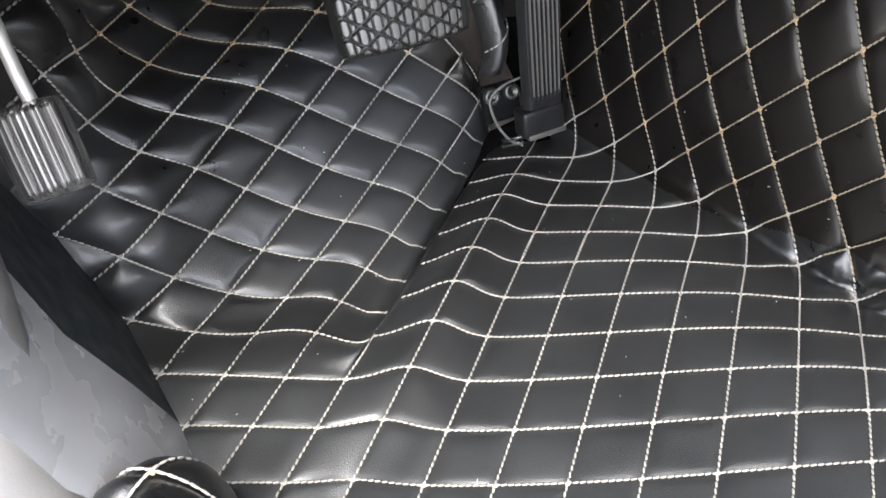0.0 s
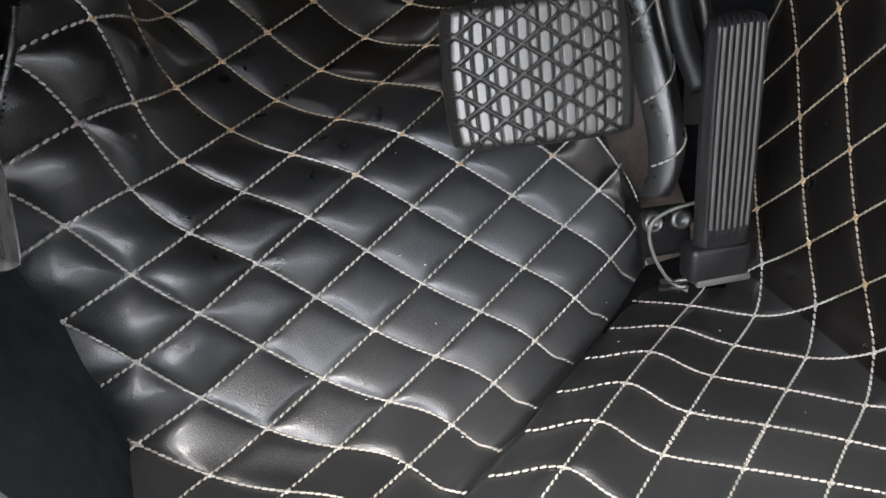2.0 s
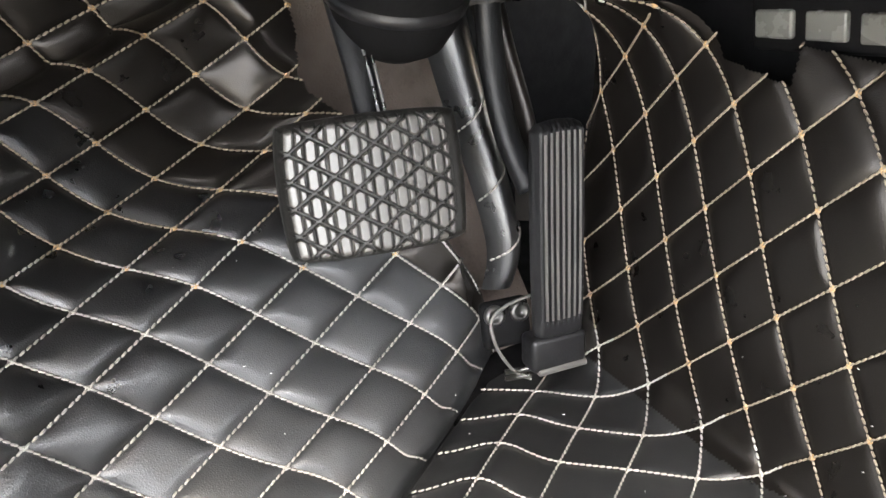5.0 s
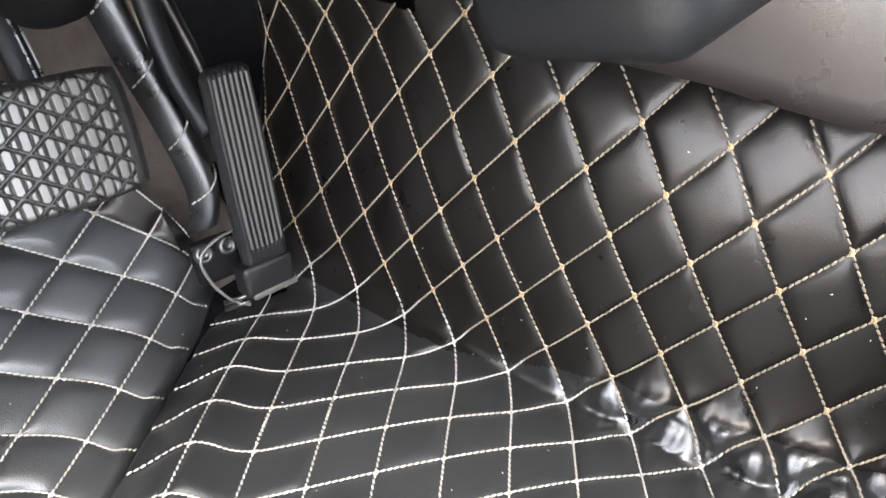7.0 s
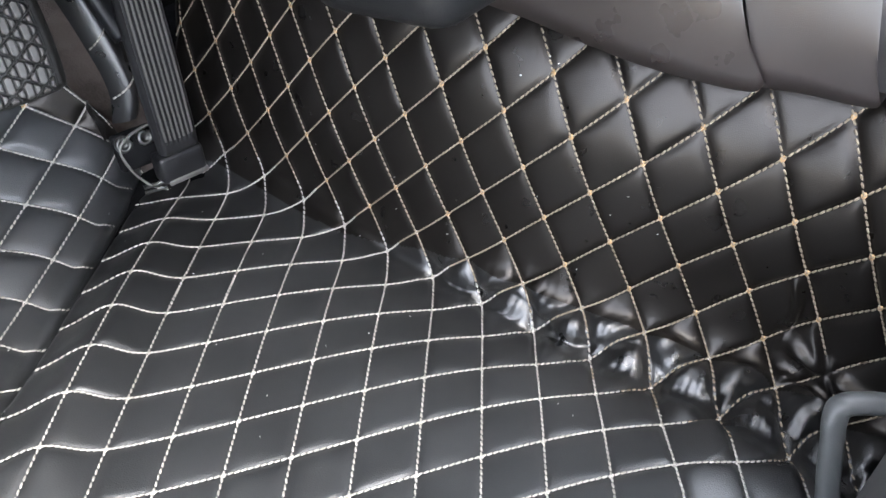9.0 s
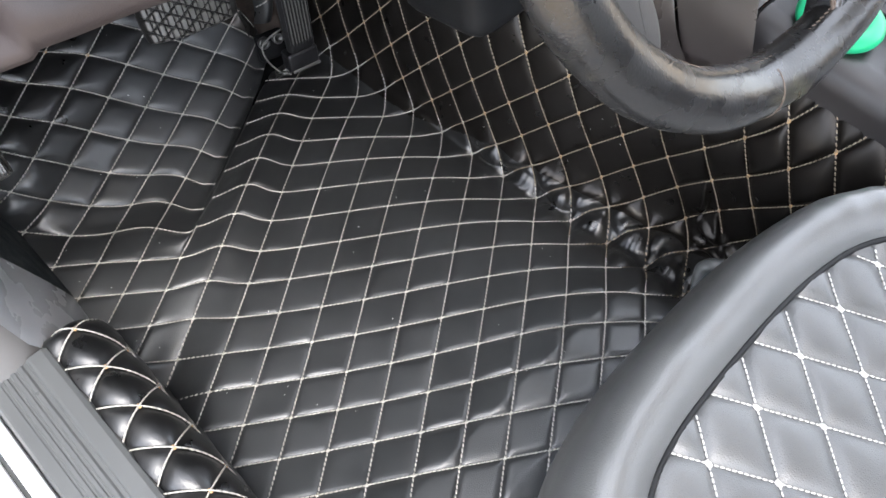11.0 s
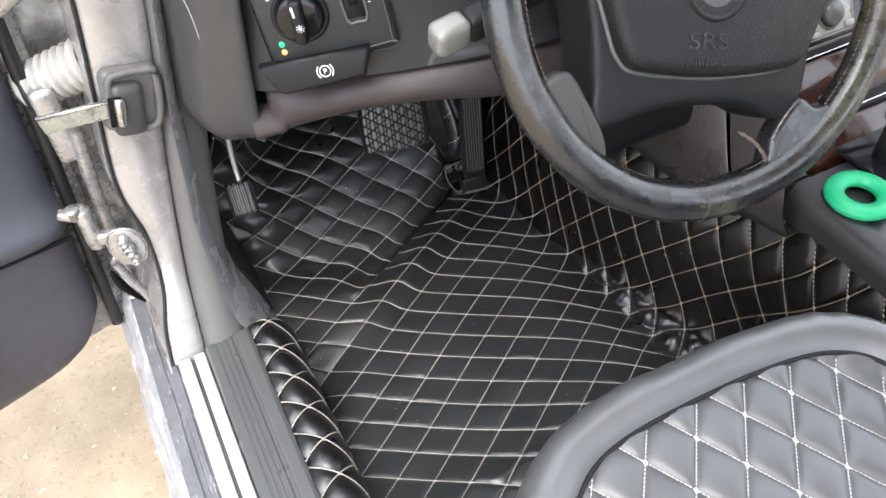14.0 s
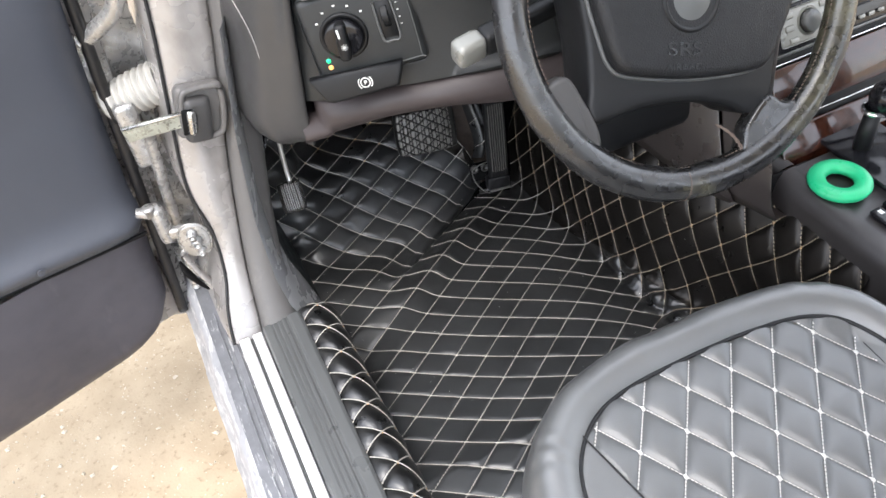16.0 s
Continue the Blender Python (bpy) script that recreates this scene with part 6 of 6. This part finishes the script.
# ---------------------------------------------------------------- behind the mat: toe board, dark column boot, fold, vent
def build_toe_board():
    prof = smooth_line([(0.0, 0.165, -0.03), (0.0, 0.205, 0.0), (0.0, 0.265, 0.08), (0.0, 0.318, 0.20), (0.0, 0.335, 0.34), (0.0, 0.345, 0.50)], 50)
    x = np.linspace(-0.10, 0.13, 40)
    P = np.array([[(u, y + 0.002 * wob(u, z, 30, 0.5), z) for _, y, z in prof] for u in x])
    tagged(part("toe_board", grid_mesh("toe", P), CARPET), label="bare grey-brown metal and felt toe board", category="bulkhead", kind="structure")
    thing = empty("column_boot", FOOT, label="black rubber steering column boot", category="boot")
    part("boot", lathe([(0, -0.03), (0.018, -0.03), (0.030, -0.022), (0.038, -0.005), (0.041, 0.02), (0.044, 0.03), (0.041, 0.04), (0.046, 0.06), (0.05, 0.12), (0, 0.12)], 28, m=Matrix.Translation((-0.004, 0.158, 0.262)) @ pose(0, 0, 0, 10, 0, 0)), DARK, thing)
    part("clamp", lathe([(0.0385, 0.0), (0.0405, 0.001), (0.0415, 0.007), (0.0395, 0.008)], 28, m=Matrix.Translation((-0.004, 0.158, 0.262)) @ pose(0, 0, 0, 10, 0, 0)), RUBBER, thing, "dark clamp ring")
    fold = empty("leather_fold", FOOT, label="standing fold of black leather behind the pedals with stitches across", category="leather fold")
    pts = smooth_line([(0.076, 0.155, 0.042), (0.084, 0.162, 0.075), (0.082, 0.180, 0.125), (0.077, 0.205, 0.175), (0.070, 0.235, 0.24), (0.064, 0.27, 0.32)], 40)

    def ribbon(line, width, u, t):
        k = np.clip(t, 0, 1) * (len(line) - 1)
        c = np.stack([np.interp(k, np.arange(len(line)), line[:, m]) for m in range(3)], -1)
        w = np.interp(t, (0, 1), width)
        return c + np.stack([w * u, -0.014 * (1 - u ** 2) - 0.003 * np.sin(9 * t), 0.005 * (1 - u ** 2)], -1)

    U, Tt = np.meshgrid(np.linspace(-1.05, 1.05, 24), np.linspace(0, 1, 60), indexing="ij")
    part("sheet", grid_mesh("fold", ribbon(pts, (0.012, 0.021), U, Tt)), LEATHER, fold)
    leaf = smooth_line([(0.092, 0.145, 0.10), (0.096, 0.165, 0.16), (0.093, 0.190, 0.215), (0.087, 0.220, 0.28), (0.082, 0.250, 0.34)], 40)
    part("leaf", grid_mesh("leaf", ribbon(leaf, (0.008, 0.015), U, Tt)), SHADELEATHER, fold, "plain brownish leather flap beside the fold")
    C, T, N = [], [], []
    for t0 in (0.20, 0.38, 0.56, 0.74, 0.92):
        u = np.linspace(-0.9, 0.9, 11)
        P = ribbon(pts, (0.012, 0.021), u, t0 + 0.05 * u)
        n = np.stack([0.9 * u, -1 + 0 * u, 0.4 + 0 * u], -1)
        n /= np.linalg.norm(n, axis=1)[:, None]
        C += list(P + n * 0.0006)
        T += list(np.gradient(P, axis=0))
        N += list(n)
    tagged(part("stitching", capsules("stitching", np.array(C), np.array(T, float), np.array(N), 0.0022, 0.0009), THREAD, fold), kind="stuff")
    vent = empty("tunnel_vent", label="pale grey outlet boxes on the dark tunnel side panel", category="air vent")
    part("frame", rbox(0.014, 0.108, 0.032, 0.003, 2, m=Matrix.Translation((0.206, 0.018, 0.258)) @ pose(0, 0, 0, -13, 0, 0)), DARK, vent)
    for yc, zc in ((0.0525, 0.2505), (0.018, 0.258), (-0.016, 0.265)):
        part("outlet", rbox(0.006, 0.027, 0.017, 0.002, 2, m=Matrix.Translation((0.1985, yc, zc)) @ pose(0, 0, 0, -13, 0, 0)), CLEAR, vent, "pale outlet box")



build_toe_board()


# ---------------------------------------------------------------- rest of the car round the view
def build_shell():
    def slab(name, size, at, material, label, cat, rot=(0, 0, 0), r=0.01):
        return tagged(part(name, rbox(*size, r, 2, m=Matrix.Translation(at) @ pose(0, 0, 0, *rot)), material), label=label, category=cat, kind="structure")
    slab("roof", (1.25, 1.20, 0.04), (0.33, -1.21, 1.17), HEADLINER, "pale grey car roof lining", "roof")
    slab("floor_pan", (1.36, 2.7, 0.03), (0.33, -0.62, -0.045), DARK, "dark steel floor pan under the mat", "floor")
    slab("wall_right", (0.06, 0.80, 0.75), (1.00, -1.60, 0.33), DOORTRIM, "closed rear passenger door trim", "car door")
    slab("passenger_sill", (0.10, 1.65, 0.16), (0.99, -0.42, 0.02), PAINT, "silver sill of the open passenger door", "sill")
    slab("wall_rear", (1.3, 0.10, 0.85), (0.33, -1.95, 0.38), SEATLEATHER, "black rear seat back", "seat")
    slab("cowl", (1.50, 0.36, 0.03), (0.33, 0.50, 0.735), DARK, "dark cowl under the windscreen", "cowl")
    slab("dash_top", (0.34, 0.60, 0.03), (0.40, 0.10, 0.725), DASHPLASTIC, "charcoal dashboard top", "dashboard")
    slab("bulkhead", (1.50, 0.03, 0.80), (0.34, 0.42, 0.33), DARK, "dark bulkhead behind the pedals", "bulkhead")
    slab("passenger_dash", (0.46, 0.50, 0.24), (0.735, 0.10, 0.61), DASHPLASTIC, "charcoal passenger side dashboard", "dashboard", r=0.04)
    slab("passenger_seat", (0.48, 0.52, 0.28), (0.76, -0.76, 0.13), SEATLEATHER, "black leather passenger seat cushion", "car seat", r=0.05)
    slab("tunnel", (0.35, 1.7, 0.20), (0.46, -0.6, 0.05), DARK, "dark transmission tunnel core", "tunnel", r=0.03)
    for side, xa, xb in (("left", -0.335, -0.270), ("right", 0.990, 0.930)):
        bar = tube(smooth_line([(xa, 0.10, 0.74), (xa * 0.6 + xb * 0.4, -0.18, 0.92), (xb, -0.62, 1.16)], 24), 0.026, 12, flat=0.8)
        tagged(part("windscreen_pillar_" + side, bar, PAINT), label="slim silver windscreen pillar", category="car pillar", kind="structure")
        rear = tube(smooth_line([(xa, -1.90, 0.74), (xb, -1.78, 1.16)], 12), 0.040, 12)
        tagged(part("rear_pillar_" + side, rear, PAINT), label="silver rear roof pillar", category="car pillar", kind="structure")
    slab("door_post", (0.06, 0.12, 1.08), (0.97, -1.15, 0.62), PAINT, "silver centre door post", "car pillar")
    # unseen block, added to keep passenger side light out of the footwell
    slab("stack_light_block", (0.10, 0.66, 0.52), (0.300, 0.085, 0.47), DARK, "unseen dark block inside the centre stack that stops light", "centre stack")
    slab("bonnet", (1.4, 1.1, 0.04), (0.33, 1.15, 0.66), PAINT, "silver car bonnet", "bonnet")
    slab("front_wing", (0.05, 1.1, 0.7), (-0.42, 0.85, 0.30), PAINT, "silver front wing", "wing")


build_shell()
